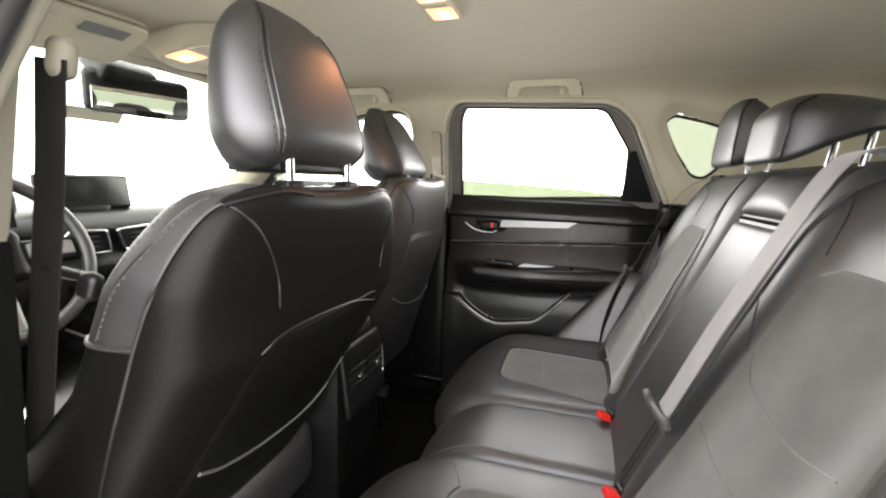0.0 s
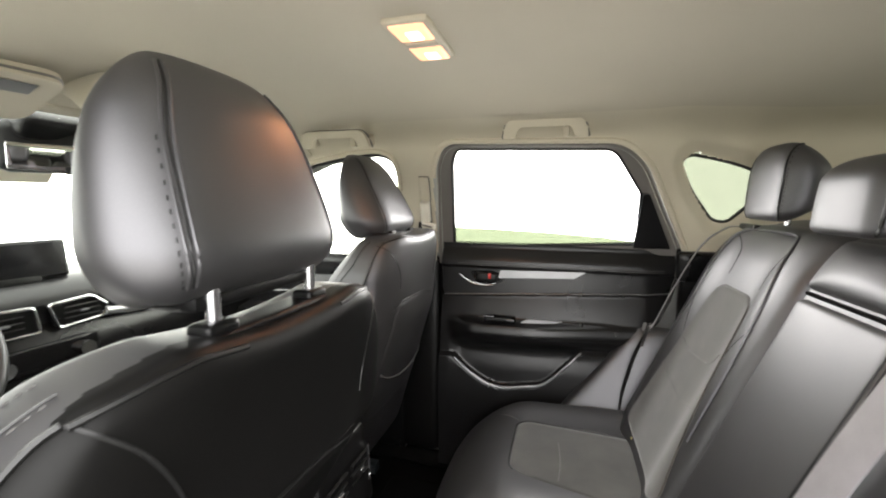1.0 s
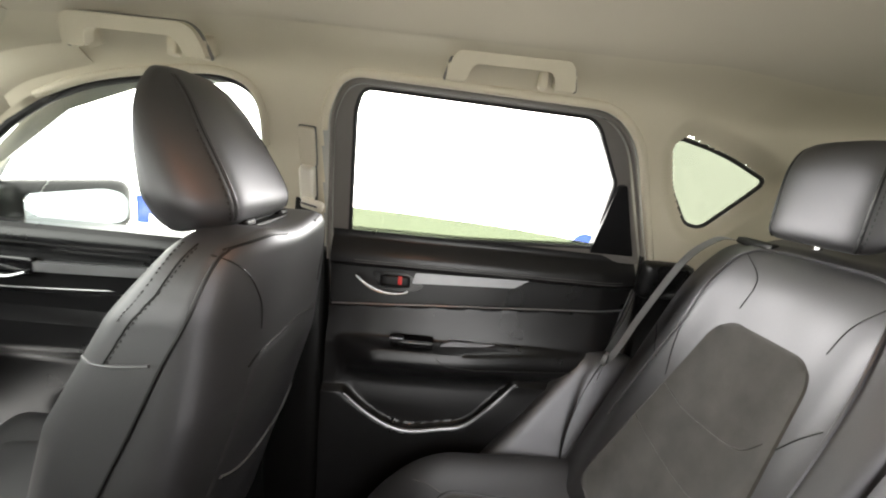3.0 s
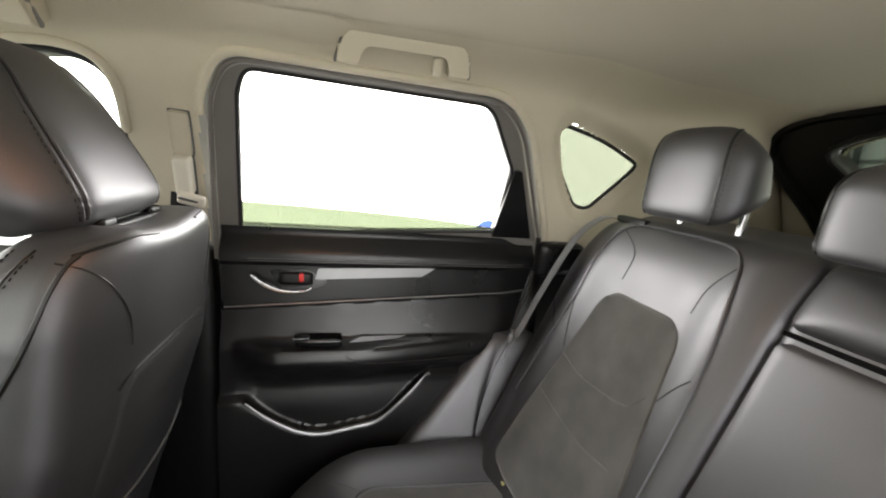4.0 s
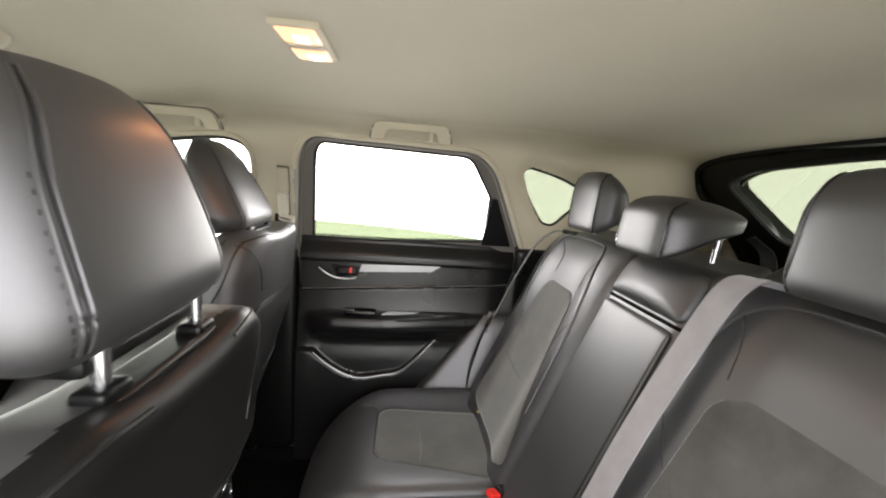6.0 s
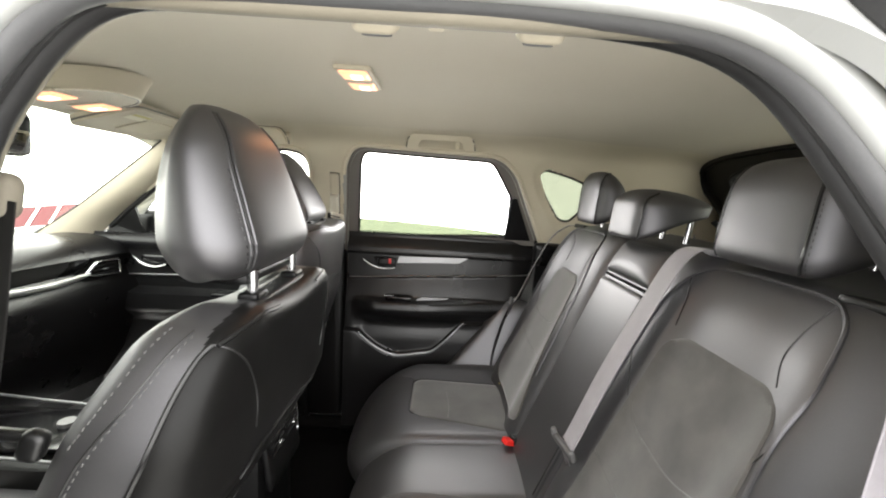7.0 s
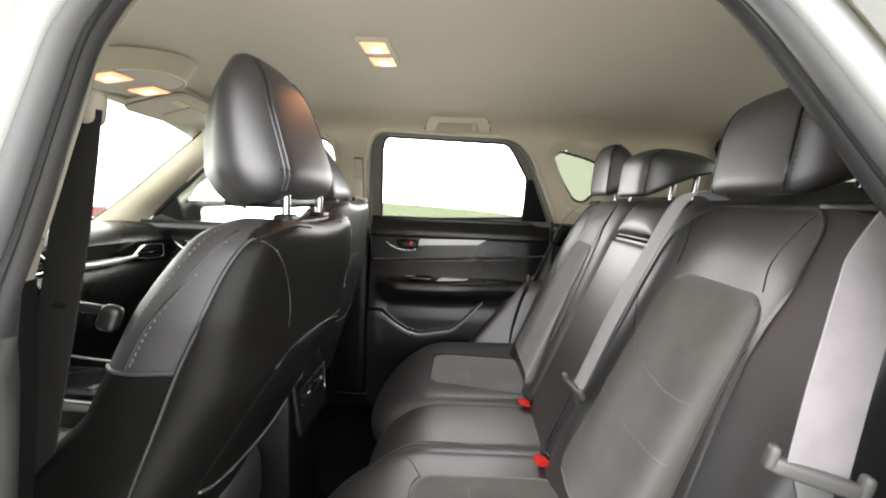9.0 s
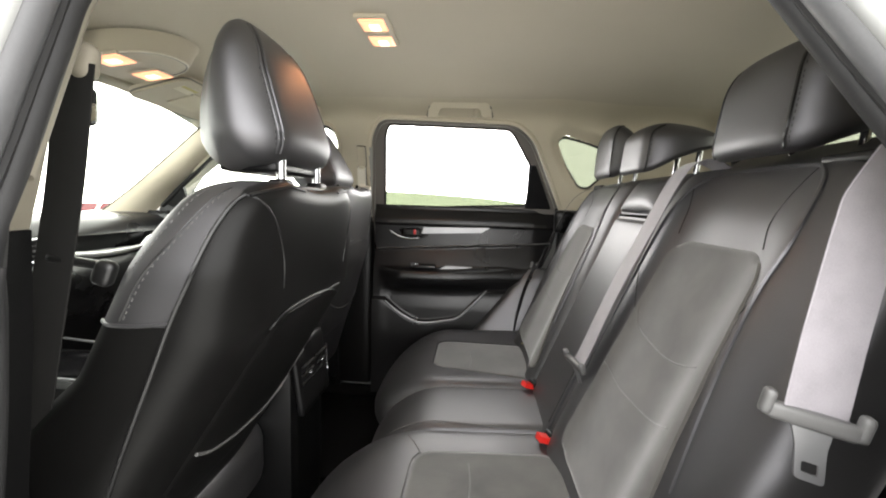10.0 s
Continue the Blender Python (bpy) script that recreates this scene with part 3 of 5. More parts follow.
tagged(part("trim", rbox((0.060, 0.02, 0.045), 0.015, 6, pose(0.745, 0.678, 1.02, 8, 0, 0)), SOFT), "black plastic cap at the foot of the rear pillar", "trim", kind="structure")

# front door, side window and windscreen pillar
fdoor = thing("front_door", (-0.55, 0.74, 0.3), "closed black front car door with grey trim strip", "car door")


def fdoor_y(x, z):
    zz = 0.86 + 0.03 * (x + 0.2)
    return lean(z) + 0.004 - 0.024 * step(0.945, 0.970, z) * (1 - 0.7 * step(0.985, 1.01, z)) - 0.014 * step(zz - 0.006, zz + 0.004, z) - 0.05 * step(0.80, 0.78, z) * (1 - step(0.72, 0.66, z))


bm = bmesh.new()
rows = []
for i in range(81):
    z = 0.28 + 0.728 * i / 80
    rows.append([bm.verts.new((x, fdoor_y(x, z), z)) for x in [-1.02 + 0.84 * j / 50 for j in range(51)]])
for i in range(80):
    for j in range(50):
        bm.faces.new((rows[i][j], rows[i][j + 1], rows[i + 1][j + 1], rows[i + 1][j]))
g = bmesh.ops.extrude_edge_only(bm, edges=[e for e in bm.edges if e.is_boundary])
for v in [e for e in g["geom"] if isinstance(e, bmesh.types.BMVert)]:
    v.co.y = 0.78
part("door_card", bm, SOFT, fdoor)
part("trim_strip", plate([(-0.80, 0.893), (-0.80, 0.916), (-0.30, 0.932), (-0.26, 0.922), (-0.30, 0.908)], [], lambda p: (p[0], 0.690, p[1]), (0, 0.015, 0)), ALU, fdoor, "long brushed aluminium strip")
part("crease_piping", tube([(-1.0 + 0.8 * i / 20, fdoor_y(-0.9 + 0.7 * i / 20, 0.85) - 0.004, 0.842 + 0.03 * i / 20) for i in range(21)], 0.0022, 6), ALU, fdoor)
hl = smooth_line([(-0.865, 0.690, 0.922), (-0.835, 0.676, 0.907), (-0.80, 0.668, 0.893), (-0.765, 0.668, 0.888), (-0.735, 0.680, 0.896)], 6)
part("door_handle", tube(hl, lambda t: 0.005 + 0.004 * math.sin(math.pi * t), 10, flat=0.6), CHROME, fdoor, "curved chrome door handle")
part("handle_cup", rbox((0.055, 0.010, 0.022), 0.008, 6, pose(-0.78, 0.696, 0.908)), GLOSSY, fdoor)
part("switch_plate", rbox((0.12, 0.03, 0.008), 0.005, 6, pose(-0.42, 0.66, 0.795)), GLOSSY, fdoor)
for dx in (0, 0.035):
    part("window_switch", rbox((0.012, 0.008, 0.006), 0.003, 4, pose(-0.45 + dx, 0.655, 0.806)), PLASTIC, fdoor)
FTOP = [(-0.97, 1.03), (-0.88, 1.10), (-0.777, 1.170), (-0.68, 1.235), (-0.574, 1.288), (-0.49, 1.318), (-0.407, 1.338), (-0.30, 1.354), (-0.216, 1.360), (-0.165, 1.345), (-0.148, 1.305), (-0.152, 1.24), (-0.19, 1.02)]
ftop3 = smooth_line([side(1, 0.0)(p) for p in FTOP], 5)
part("window_frame", tube(ftop3, 0.011, 8), RUBBER, fdoor, "black window surround")
tagged(part("trim", tube(smooth_line([side(1, -0.027)(p) for p in FTOP[4:-1]], 6), 0.008, 10), BEIGE), "beige lip round the front door opening", "trim", kind="structure")
tagged(part("door_seal", tube(smooth_line([side(1, -0.018)((p[0] * 0.985 - 0.006, p[1] - 0.010)) for p in FTOP[4:-1]], 6), 0.006, 8), RUBBER), "black seal inside the front door opening", "seal", kind="structure")
p = part("window_pane", plate([(-0.97, 1.0)] + FTOP + [(-0.19, 1.0)], [], side(1, 0.01), (0, 0.003, 0)), GLASS_CLEAR, fdoor, smooth=False)
p.visible_shadow = False
part("corner_patch", plate([(-0.99, 1.0), (-0.97, 1.04), (-0.85, 1.125), (-0.84, 1.0)], [], side(1, -0.002), (0, 0.012, 0)), PLASTIC, fdoor, smooth=False)
tagged(part("trim", plate([(p[0], p[1]) for p in FTOP[2:11]] + [(-0.02, 1.375), (-0.02, 1.40), (-0.56, 1.40), (-0.72, 1.30)], [], side(1, -0.012), (0, 0.045, 0.02)), BEIGE, smooth=False), "beige roof rail trim above the front door", "trim", kind="structure")
for s in (1, -1):
    rows = []
    bm = bmesh.new()
    glass_edge = [(-1.30, 0.700, 0.950), (-1.05, 0.640, 1.088), (-0.86, 0.598, 1.212), (-0.70, 0.562, 1.318), (-0.60, 0.535, 1.378), (-0.46, 0.500, 1.412)]
    door_edge = [(-1.04, 0.722, 0.975), (-0.885, 0.700, 1.098), (-0.777, 0.662, 1.172), (-0.68, 0.630, 1.237), (-0.574, 0.602, 1.290), (-0.44, 0.580, 1.335)]
    for a, b in zip(smooth_line(glass_edge, 6), smooth_line(door_edge, 6)):
        row = []
        for k in range(11):
            t = k / 10
            p = a * (1 - t) + b * t
            d = 0.020 * math.sin(math.pi * t)
            row.append(bm.verts.new((p.x + d * 0.5, s * (p.y - d), p.z - d * 0.4)))
        rows.append(row)
    for A, B in zip(rows, rows[1:]):
        for k in range(10):
            bm.faces.new((A[k], A[k + 1], B[k + 1], B[k]))
    g = bmesh.ops.extrude_face_region(bm, geom=bm.faces[:])
    for v in [e for e in g["geom"] if isinstance(e, bmesh.types.BMVert)]:
        v.co += Vector((-0.006, s * 0.012, 0.004))
    tagged(part("trim", bm, BEIGE), "beige plastic windscreen pillar trim", "trim", kind="structure")
    tagged(part("trim", tube([(p.x - 0.004, s * (p.y + 0.004), p.z + 0.003) for p in smooth_line(glass_edge, 6)], 0.0035, 6), RUBBER), "black edge of the windscreen", "trim", kind="structure")
mir = thing("wing_mirror", (-0.86, 0.98, 1.0), "black wing mirror outside the front door", "wing mirror")
part("housing", rbox((0.055, 0.155, 0.074), 0.036, 12, pose(-0.815, 0.893, 1.022, 0, 0, -18)), PLASTIC, mir)
mgm = pose(-0.7655, 0.876, 1.022, 0, 0, -18)
part("mirror_glass", soft_plate(rounded([(-0.124, -0.046), (0.124, -0.050), (0.128, 0.030), (0.070, 0.052), (-0.124, 0.044)], [0.03, 0.035, 0.04, 0.05, 0.025], 6), [], lambda p: mgm @ Vector((0.006, p[0], p[1])), mgm.to_3x3() @ Vector((0.004, 0, 0)), 0.001), SILVER, mir, "mirror pane")
part("foot", rbox((0.04, 0.09, 0.018), 0.012, 6, pose(-0.86, 0.82, 0.985)), PLASTIC, mir)

# the driver's door, closed
ld = thing("front_door", (-0.55, -0.74, 0.3), "closed black front car door beside the driver's seat", "car door")
bm = bmesh.new()
rows = []
for i in range(61):
    z = 0.28 + 0.728 * i / 60
    rows.append([bm.verts.new((x, -fdoor_y(x, z), z)) for x in [-1.02 + 0.80 * j / 40 for j in range(41)]])
for i in range(60):
    for j in range(40):
        bm.faces.new((rows[i][j], rows[i][j + 1], rows[i + 1][j + 1], rows[i + 1][j]))
g = bmesh.ops.extrude_edge_only(bm, edges=[e for e in bm.edges if e.is_boundary])
for v in [e for e in g["geom"] if isinstance(e, bmesh.types.BMVert)]:
    v.co.y = -0.755
part("door_card", bm, SOFT, ld)
part("window_frame", tube([(p.x, -p.y, p.z) for p in ftop3], 0.011, 8), RUBBER, ld, "black window surround")
p = part("window_pane", plate([(-0.97, 1.0)] + FTOP + [(-0.19, 1.0)], [], side(-1, 0.01), (0, -0.003, 0)), GLASS_CLEAR, ld, smooth=False)
p.visible_shadow = False

# ---- grab handles ----
def grab(x0, x1, dy=0.0, dz=0.0):
    """A flat arched handle under the roof edge, with its coat hook."""
    g = thing("grab_handle", ((x0 + x1) / 2, 0.50, 1.37), "beige folding grab handle under the roof edge", "grab handle", "grab handles")
    at = lambda e: (lambda p: (p[0], lean(p[1]) - 0.060 + e + dy, p[1] + dz))
    arch = rounded([(x0, 1.373), (x0 + 0.012, 1.418), (x1 - 0.012, 1.418), (x1, 1.373), (x1 - 0.034, 1.373), (x1 - 0.044, 1.399), (x0 + 0.044, 1.399), (x0 + 0.034, 1.373)], [0.005, 0.030, 0.030, 0.005, 0.004, 0.016, 0.016, 0.004], 6)
    part("bar", soft_plate(arch, [], at(-0.006), (0, 0.020, 0.006), 0.006), BEIGE, g)
    gap = rounded([(x0 - 0.003, 1.376), (x0 + 0.010, 1.4215), (x1 - 0.010, 1.4215), (x1 + 0.003, 1.376)], [0.003, 0.030, 0.030, 0.003], 6)
    # dark tube laid where the handle's shadow falls on the roof edge
    part("recess_shade", tube([at(0.010)(p) for p in gap], 0.0028, 6), FRAMEGREY, g, "dark line for the shadow round the handle")
    for x in (x0 + 0.018, x1 - 0.018):
        part("mount", rbox((0.018, 0.018, 0.016), 0.005, 6, pose(x, lean(1.391) - 0.036 + dy, 1.394 + dz, 26, 0, 0)), BEIGE, g)
    part("coat_hook", rbox((0.008, 0.010, 0.014), 0.005, 6, pose(x1 - 0.056, lean(1.386) - 0.050 + dy, 1.388 + dz)), BEIGE, g)
    return g


grab(0.193, 0.416, -0.006, 0.004)
grab(-0.410, -0.186, -0.046, -0.012)
# the handle over the open doorway lies folded against the roof
g = thing("grab_handle", (0.32, -0.50, 1.40), "beige grab handle folded up over the open doorway", "grab handle", "grab handles")
for x in (0.240, 0.402):
    mt = part("mount", rbox((0.022, 0.024, 0.010), 0.008, 8, pose(x, -0.480, 1.409, 24, 0, 0)), BEIGE, g)
    part("slot", rbox((0.015, 0.006, 0.003), 0.002, 4, pose(x, -0.4765, 1.3995, 24, 0, 0)), INK, mt, "dark slot")
part("bar", tube(smooth_line([(0.232, -0.505, 1.418), (0.25, -0.525, 1.420), (0.32, -0.530, 1.420), (0.39, -0.525, 1.420), (0.410, -0.505, 1.418)], 6), 0.008, 8, flat=0.6), BEIGE, g)
part("coat_hook", rbox((0.008, 0.005, 0.006), 0.003, 4, pose(0.300, -0.495, 1.404, 24, 0, 0)), BEIGE, g)

# ---- front seats ----
PIPE = [(0.093, 1.076), (0.084, 1.050), (0.070, 1.000), (0.045, 0.945), (0.015, 0.870), (-0.024, 0.780), (-0.066, 0.680), (-0.112, 0.560)]


def pipe_x(z):
    """Where the piping between bolster and back runs at a height."""
    for (xa, za), (xb, zb) in zip(PIPE, PIPE[1:]):
        if z >= zb:
            return xb + (xa - xb) * min(1.0, (z - zb) / (za - zb))
    return PIPE[-1][0]


def front_seat(x0, y0, z0, label, inner, hz=0.0, hy=0.0, hs=1.05, tip=0.062):
    """A front seat; x0, y0, z0: how far it stands from the place of its own axes."""
    st = thing("front_seat", (x0 - 0.2, y0, 0.23), label, "car seat", "front seats")

    def xr(z):
        return 0.128 - 0.10 * (1.08 - z) - (0.50 * max(0, 0.92 - z) if inner > 0 else 0.20 * max(0, 0.87 - z))

    def xf(z):
        if inner > 0:
            return 0.024 - 0.50 * (1.08 - z) - 0.55 * max(0, 0.87 - z)
        return 0.024 - 0.50 * (1.08 - z) + 0.30 * max(0, 0.84 - z)

    def shell(p):
        # thickness, width and height from the box's own -1..1
        u, v, w = p.x / 0.06, p.y / 0.25, max(0.0, (p.z + 0.34) / 0.68)
        z = 0.435 + 0.675 * w
        shoulder = max(0, (w - 0.82) / 0.18)
        half = 0.254 - 0.010 * w - 0.055 * shoulder ** 1.7
        half *= 1 - 0.06 * max(0, -u) ** 2
        if inner < 0 and v < 0:
            # the inner bolster falls away towards the shoulder
            half -= 0.034 * max(0.0, min(1.0, (w - 0.40) / 0.50)) ** 1.3 * (1 - 0.6 * shoulder)
        zz = z - 0.020 * shoulder ** 1.2 * abs(v) ** 3 - 0.014 * shoulder * max(0.0, 1 - (abs(v) / 0.6) ** 2)
        a, b = xf(zz), xr(zz)
        if inner > 0:
            b -= (0.020 + min(0.020, 0.25 * max(0, 1 - zz)) if v < 0 else 0.034) * abs(v) ** 5.0
        else:
            b += 0.030 - (0.050 * abs(v) ** 3.5 if v < 0 else 0.045 * abs(v) ** 5.0)
        a += (0.0 if inner > 0 else 0.015) * abs(v) ** 2 * shoulder
        a -= 0.014 * math.exp(-((abs(v) - 0.82) / 0.22) ** 2) * (1 - (0.3 if inner > 0 else 1.0) * shoulder)
        x = (a + b) / 2 + (b - a) / 2 * u
        return Vector((x + x0, y0 + v * half, zz + z0))

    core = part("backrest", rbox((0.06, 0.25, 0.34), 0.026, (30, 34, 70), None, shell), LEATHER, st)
    core.data.materials.append(LEATHER_SHADE)
    # driver's back behind the piping and sides below the cross seam: shade put into colour
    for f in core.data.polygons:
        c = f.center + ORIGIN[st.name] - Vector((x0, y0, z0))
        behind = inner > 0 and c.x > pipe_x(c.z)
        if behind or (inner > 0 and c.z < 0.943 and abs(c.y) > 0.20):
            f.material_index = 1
    tr = tree_of(core)

    def q(x, y, z):
        return (x + x0, y + y0, z + z0)

    for s in (-1, 1):
        if s < 0:
            # the seam runs down the side, then over the shoulder
            line = [(0.010, 0.100, 1.085), *((0.0, a, c) for a, c in PIPE)]
            part("side_piping", seam(tr, [q(a + (0.014 if inner < 0 else 0.0) * (1 + 0.4 * (1.06 - c)), -0.25, c) for k, a, c in line], (0, 1, 0), 0.0026, 0.0010, 8), PIPING, core)
        else:
            edge = [shell(Vector((0.0524, s * 0.2424, -0.30 + 0.615 * k / 40))) for k in range(41)]
            part("side_piping", tube(edge, 0.0026, 6), PIPING, core)
        edge = [shell(Vector((0.0524, s * (0.2424 - 0.15 * k / 14), 0.3324))) for k in range(15)]
        part("top_piping", tube(edge, 0.0024, 6), PIPING, core)
        up = [q(0.080, s * 0.18, 1.105), q(0.053, s * 0.235, 1.056), q(0.029, s * 0.25, 1.019), q(0.006, s * 0.25, 0.979), q(-0.011, s * 0.25, 0.947)]
        part("stitching", stitches(tr, up, (0, 0, 0), 0.0065, 0.0008, 0.0004), THREAD if inner > 0 else PIPING, core, "fine stitching")
        part("bolster_seam", seam(tr, [(a - 0.005, b, c) for a, b, c in up], (0, 0, 0), 0.0014, 0.0002), PIPING, core)
        up = [q(0.052, s * 0.17, 1.112), q(0.028, s * 0.225, 1.068), q(0.010, s * 0.243, 1.036), q(-0.006, s * 0.246, 1.008)]
        part("stitching", stitches(tr, up, (0, 0, 0), 0.0065, 0.0008, 0.0004), THREAD if inner > 0 else PIPING, core, "fine stitching")
        part("cross_seam", seam(tr, [q(-0.05, s * 0.25, 0.940), q(0.0, s * 0.25, 0.942), q(0.046, s * 0.25, 0.947)], (0, -s, 0), 0.0022, 0.0010, 6), LEATHER, core)
    part("front_panel", panel(tr, [q(-0.25, -0.17, 0.50), q(-0.25, 0.17, 0.50), q(0.0, 0.15, 1.06), q(0.0, -0.15, 1.06)], (1, 0, -0.2), 0.008, 0.2, 14, 24, 0.3), SUEDE, core, "grey suede seat face")
    # upper yoke of the back, its seams and the map pocket
    for s in (-1, 1):
        part("yoke_seam", seam(tr, [q(0.1, s * 0.190, 1.088), q(0.1, s * 0.158, 1.052), q(0.1, s * 0.134, 1.005), q(0.1, s * 0.128, 0.965)], (-1, 0, 0), 0.0013, 0.0002), PIPING, core)
    pk = part("map_pocket", panel(tr, [q(0.1, -0.185, 0.60), q(0.1, 0.185, 0.60), q(0.1, 0.150, 0.932), q(0.1, -0.150, 0.932)], (-1, 0, 0), 0.0015, 0.08, 24, 26, 0.3, 0.003, 0.004, (0.3, 0.3)), LEATHER_SHADE if inner > 0 else LEATHER, core, "black seat back map pocket")
    pt = tree_of(pk)
    rim = [q(0.1, -0.150, 0.915), q(0.1, -0.120, 0.930), q(0.1, -0.045, 0.932), q(0.1, 0.05, 0.925), q(0.1, 0.13, 0.905)]
    part("pocket_rim", seam(tr, rim, (-1, 0, 0), 0.0018, 0.0012, 8), PIPING, core)
    # pocket edge in the lighter thread grey: a highlight put into its colour
    part("lit_pocket_edge", seam(pt, [q(0.1, -0.150, 0.735), q(0.1, -0.09, 0.705), q(0.1, 0.01, 0.680), q(0.1, 0.12, 0.680), q(0.1, 0.178, 0.725)], (-1, 0, 0), 0.0026, 0.001, 8), THREAD, core)
    part("post_plate", rbox((0.018, 0.092, 0.004), 0.004, 8, pose(*q(0.086, 0.0, 1.098))), PLASTIC, core)

    # headrest
    def head(p):
        u, v, w = p.x / 0.065, p.y / 0.125, max(0.0, (p.z + 0.10) / 0.20)
        back = 0.116 - tip * w ** 1.25
        front = -0.036 - 0.010 * math.sin(math.pi * w) - 0.2 * (tip - 0.062) * w - 0.008 * w + 0.020 * w ** 4 + 0.030 * max(0, 0.25 - w) * 4 * 0.6
        front -= 0.016 if inner < 0 else 0.0
        half = 0.136 - 0.040 * w ** 2.4 - 0.012 * max(0, 0.3 - w)
        if inner > 0:
            k = (1 - u) / 2
            half *= 1 - 0.05 * max(0, u) ** 2 - (0.13 + 0.24 * w) * k ** 1.3 - 0.12 * k ** 4
        else:
            half *= 1 - 0.10 * max(0, u) ** 2 - 0.32 * max(0, -u) ** 2
        x = (back + front) / 2 + (back - front) / 2 * u
        x -= 0.016 * abs(v) ** 2.5 * max(0, u)
        x += 0.040 * abs(v) ** 2.5 * max(0, -u)
        z = 1.124 + 0.206 * w - 0.012 * abs(v) ** 3 * w
        z += 0.010 * (1 - w) * (1 + u) / 2 - 0.012 * (1 - w) * max(0, -u)
        zc = 1.225
        return Vector(((x - 0.05) * hs + 0.05 + x0, v * half * hs + y0 + hy, (z - zc) * hs + zc + z0 + hz))

    hr = part("headrest", rbox((0.065, 0.125, 0.10), 0.050, (26, 34, 32), None, head), LEATHER, st)
    ht = tree_of(hr)
    for s in (-1, 1):
        ln = [q(a, b * hs + hy, (c - 1.225) * hs + 1.225 + hz) for a, b, c in [(0.110 - tip * 0.97, s * 0.060, 1.326), (0.112 - tip * 0.83, s * 0.067, 1.300), (0.110 - tip * 0.58, s * 0.079, 1.26), (0.108 - tip * 0.32, s * 0.085, 1.21), (0.108 - tip * 0.12, s * 0.088, 1.165), (0.105, s * 0.089, 1.140)]]
        part("edge_seam", seam(ht, ln, (0, 0, 0), 0.0017, 0.0006, 14), LEATHER, hr)
        part("edge_seam", seam(ht, [(a[0] - 0.002, a[1] + s * 0.003, a[2]) for a in ln], (0, 0, 0), 0.0011, 0.0001, 14), PIPING, hr)
        part("edge_seam", seam(ht, [(a[0] - 0.004, a[1] + s * 0.006, a[2]) for a in ln], (0, 0, 0), 0.0016, 0.0005, 14), LEATHER, hr)
        part("stitching", stitches(ht, [(a[0] - 0.006, a[1] + s * 0.010, a[2]) for a in ln[2:]], (0, 0, 0), 0.0065, 0.0008, 0.0005), PIPING, hr)
    part("underside", rbox((0.042, 0.085, 0.008), 0.006, 8, pose(*q(0.045, 0, 1.126 + hz))), PLASTIC, hr)
    for s in (-1, 1):
        post = part("headrest_post", tube([q(0.086, s * 0.068, 1.07), q(0.086, s * 0.068, 1.15 + hz)], 0.0065, 14), CHROME, st, "chrome headrest post")
        part("collar", rbox((0.013, 0.017, 0.007), 0.005, 8, pose(*q(0.086, s * 0.068, 1.103))), PLASTIC, post)

    # cushion, frame and rails
    def cush(p):
        v = p.y / 0.26
        x, z = p.x, p.z
        z += 0.03 * abs(v) ** 4 * (1 if p.z > 0 else 0.2) - 0.02 * (x + 0.25)
        return Vector((x - 0.36 + x0, p.y + y0, z + (0.488 if inner > 0 else 0.440) + z0))

    cu = part("seat_cushion", rbox((0.26, 0.26, 0.075), 0.05, (20, 20, 8), None, cush), LEATHER, st)
    part("cushion_panel", panel(tree_of(cu), [q(x, y, 0.54 if inner > 0 else 0.49) for x, y in ((-0.56, -0.17), (-0.56, 0.17), (-0.18, 0.17), (-0.18, -0.17))], (0, 0, -1), 0.005, 0.15, 14, 14, 0.4), LEATHER, cu)
    part("side_cover", rbox((0.24, 0.022, 0.06), 0.015, 6, pose(*q(-0.34, -0.262, 0.42))), PLASTIC, st)
    part("seat_base", rbox((0.20, 0.20, 0.09), 0.02, 4, pose(x0 - 0.36, y0, 0.34)), PLASTIC, st)
    for s in (-1, 1):
        part("rail", rbox((0.26, 0.02, 0.02), 0.006, 4, pose(x0 - 0.34, y0 + s * 0.18, 0.25)), STEEL, st)
    return st


front_seat(0.0, -0.345, 0.0, "black leather driver's seat with grey stitching and chrome headrest posts", 1)
front_seat(-0.172, 0.425, 0.018, "black leather passenger seat with map pocket behind it", -1, -0.026, -0.012, 1.10, 0.108)

# ---- rear bench ----
bench = thing("rear_bench", (0.5, 0, 0.23), "black leather rear bench seat with grey suede inserts", "car seat")
SLOPE = 0.40


def back_x(z):
    return 0.556 + SLOPE * (z - 0.6)


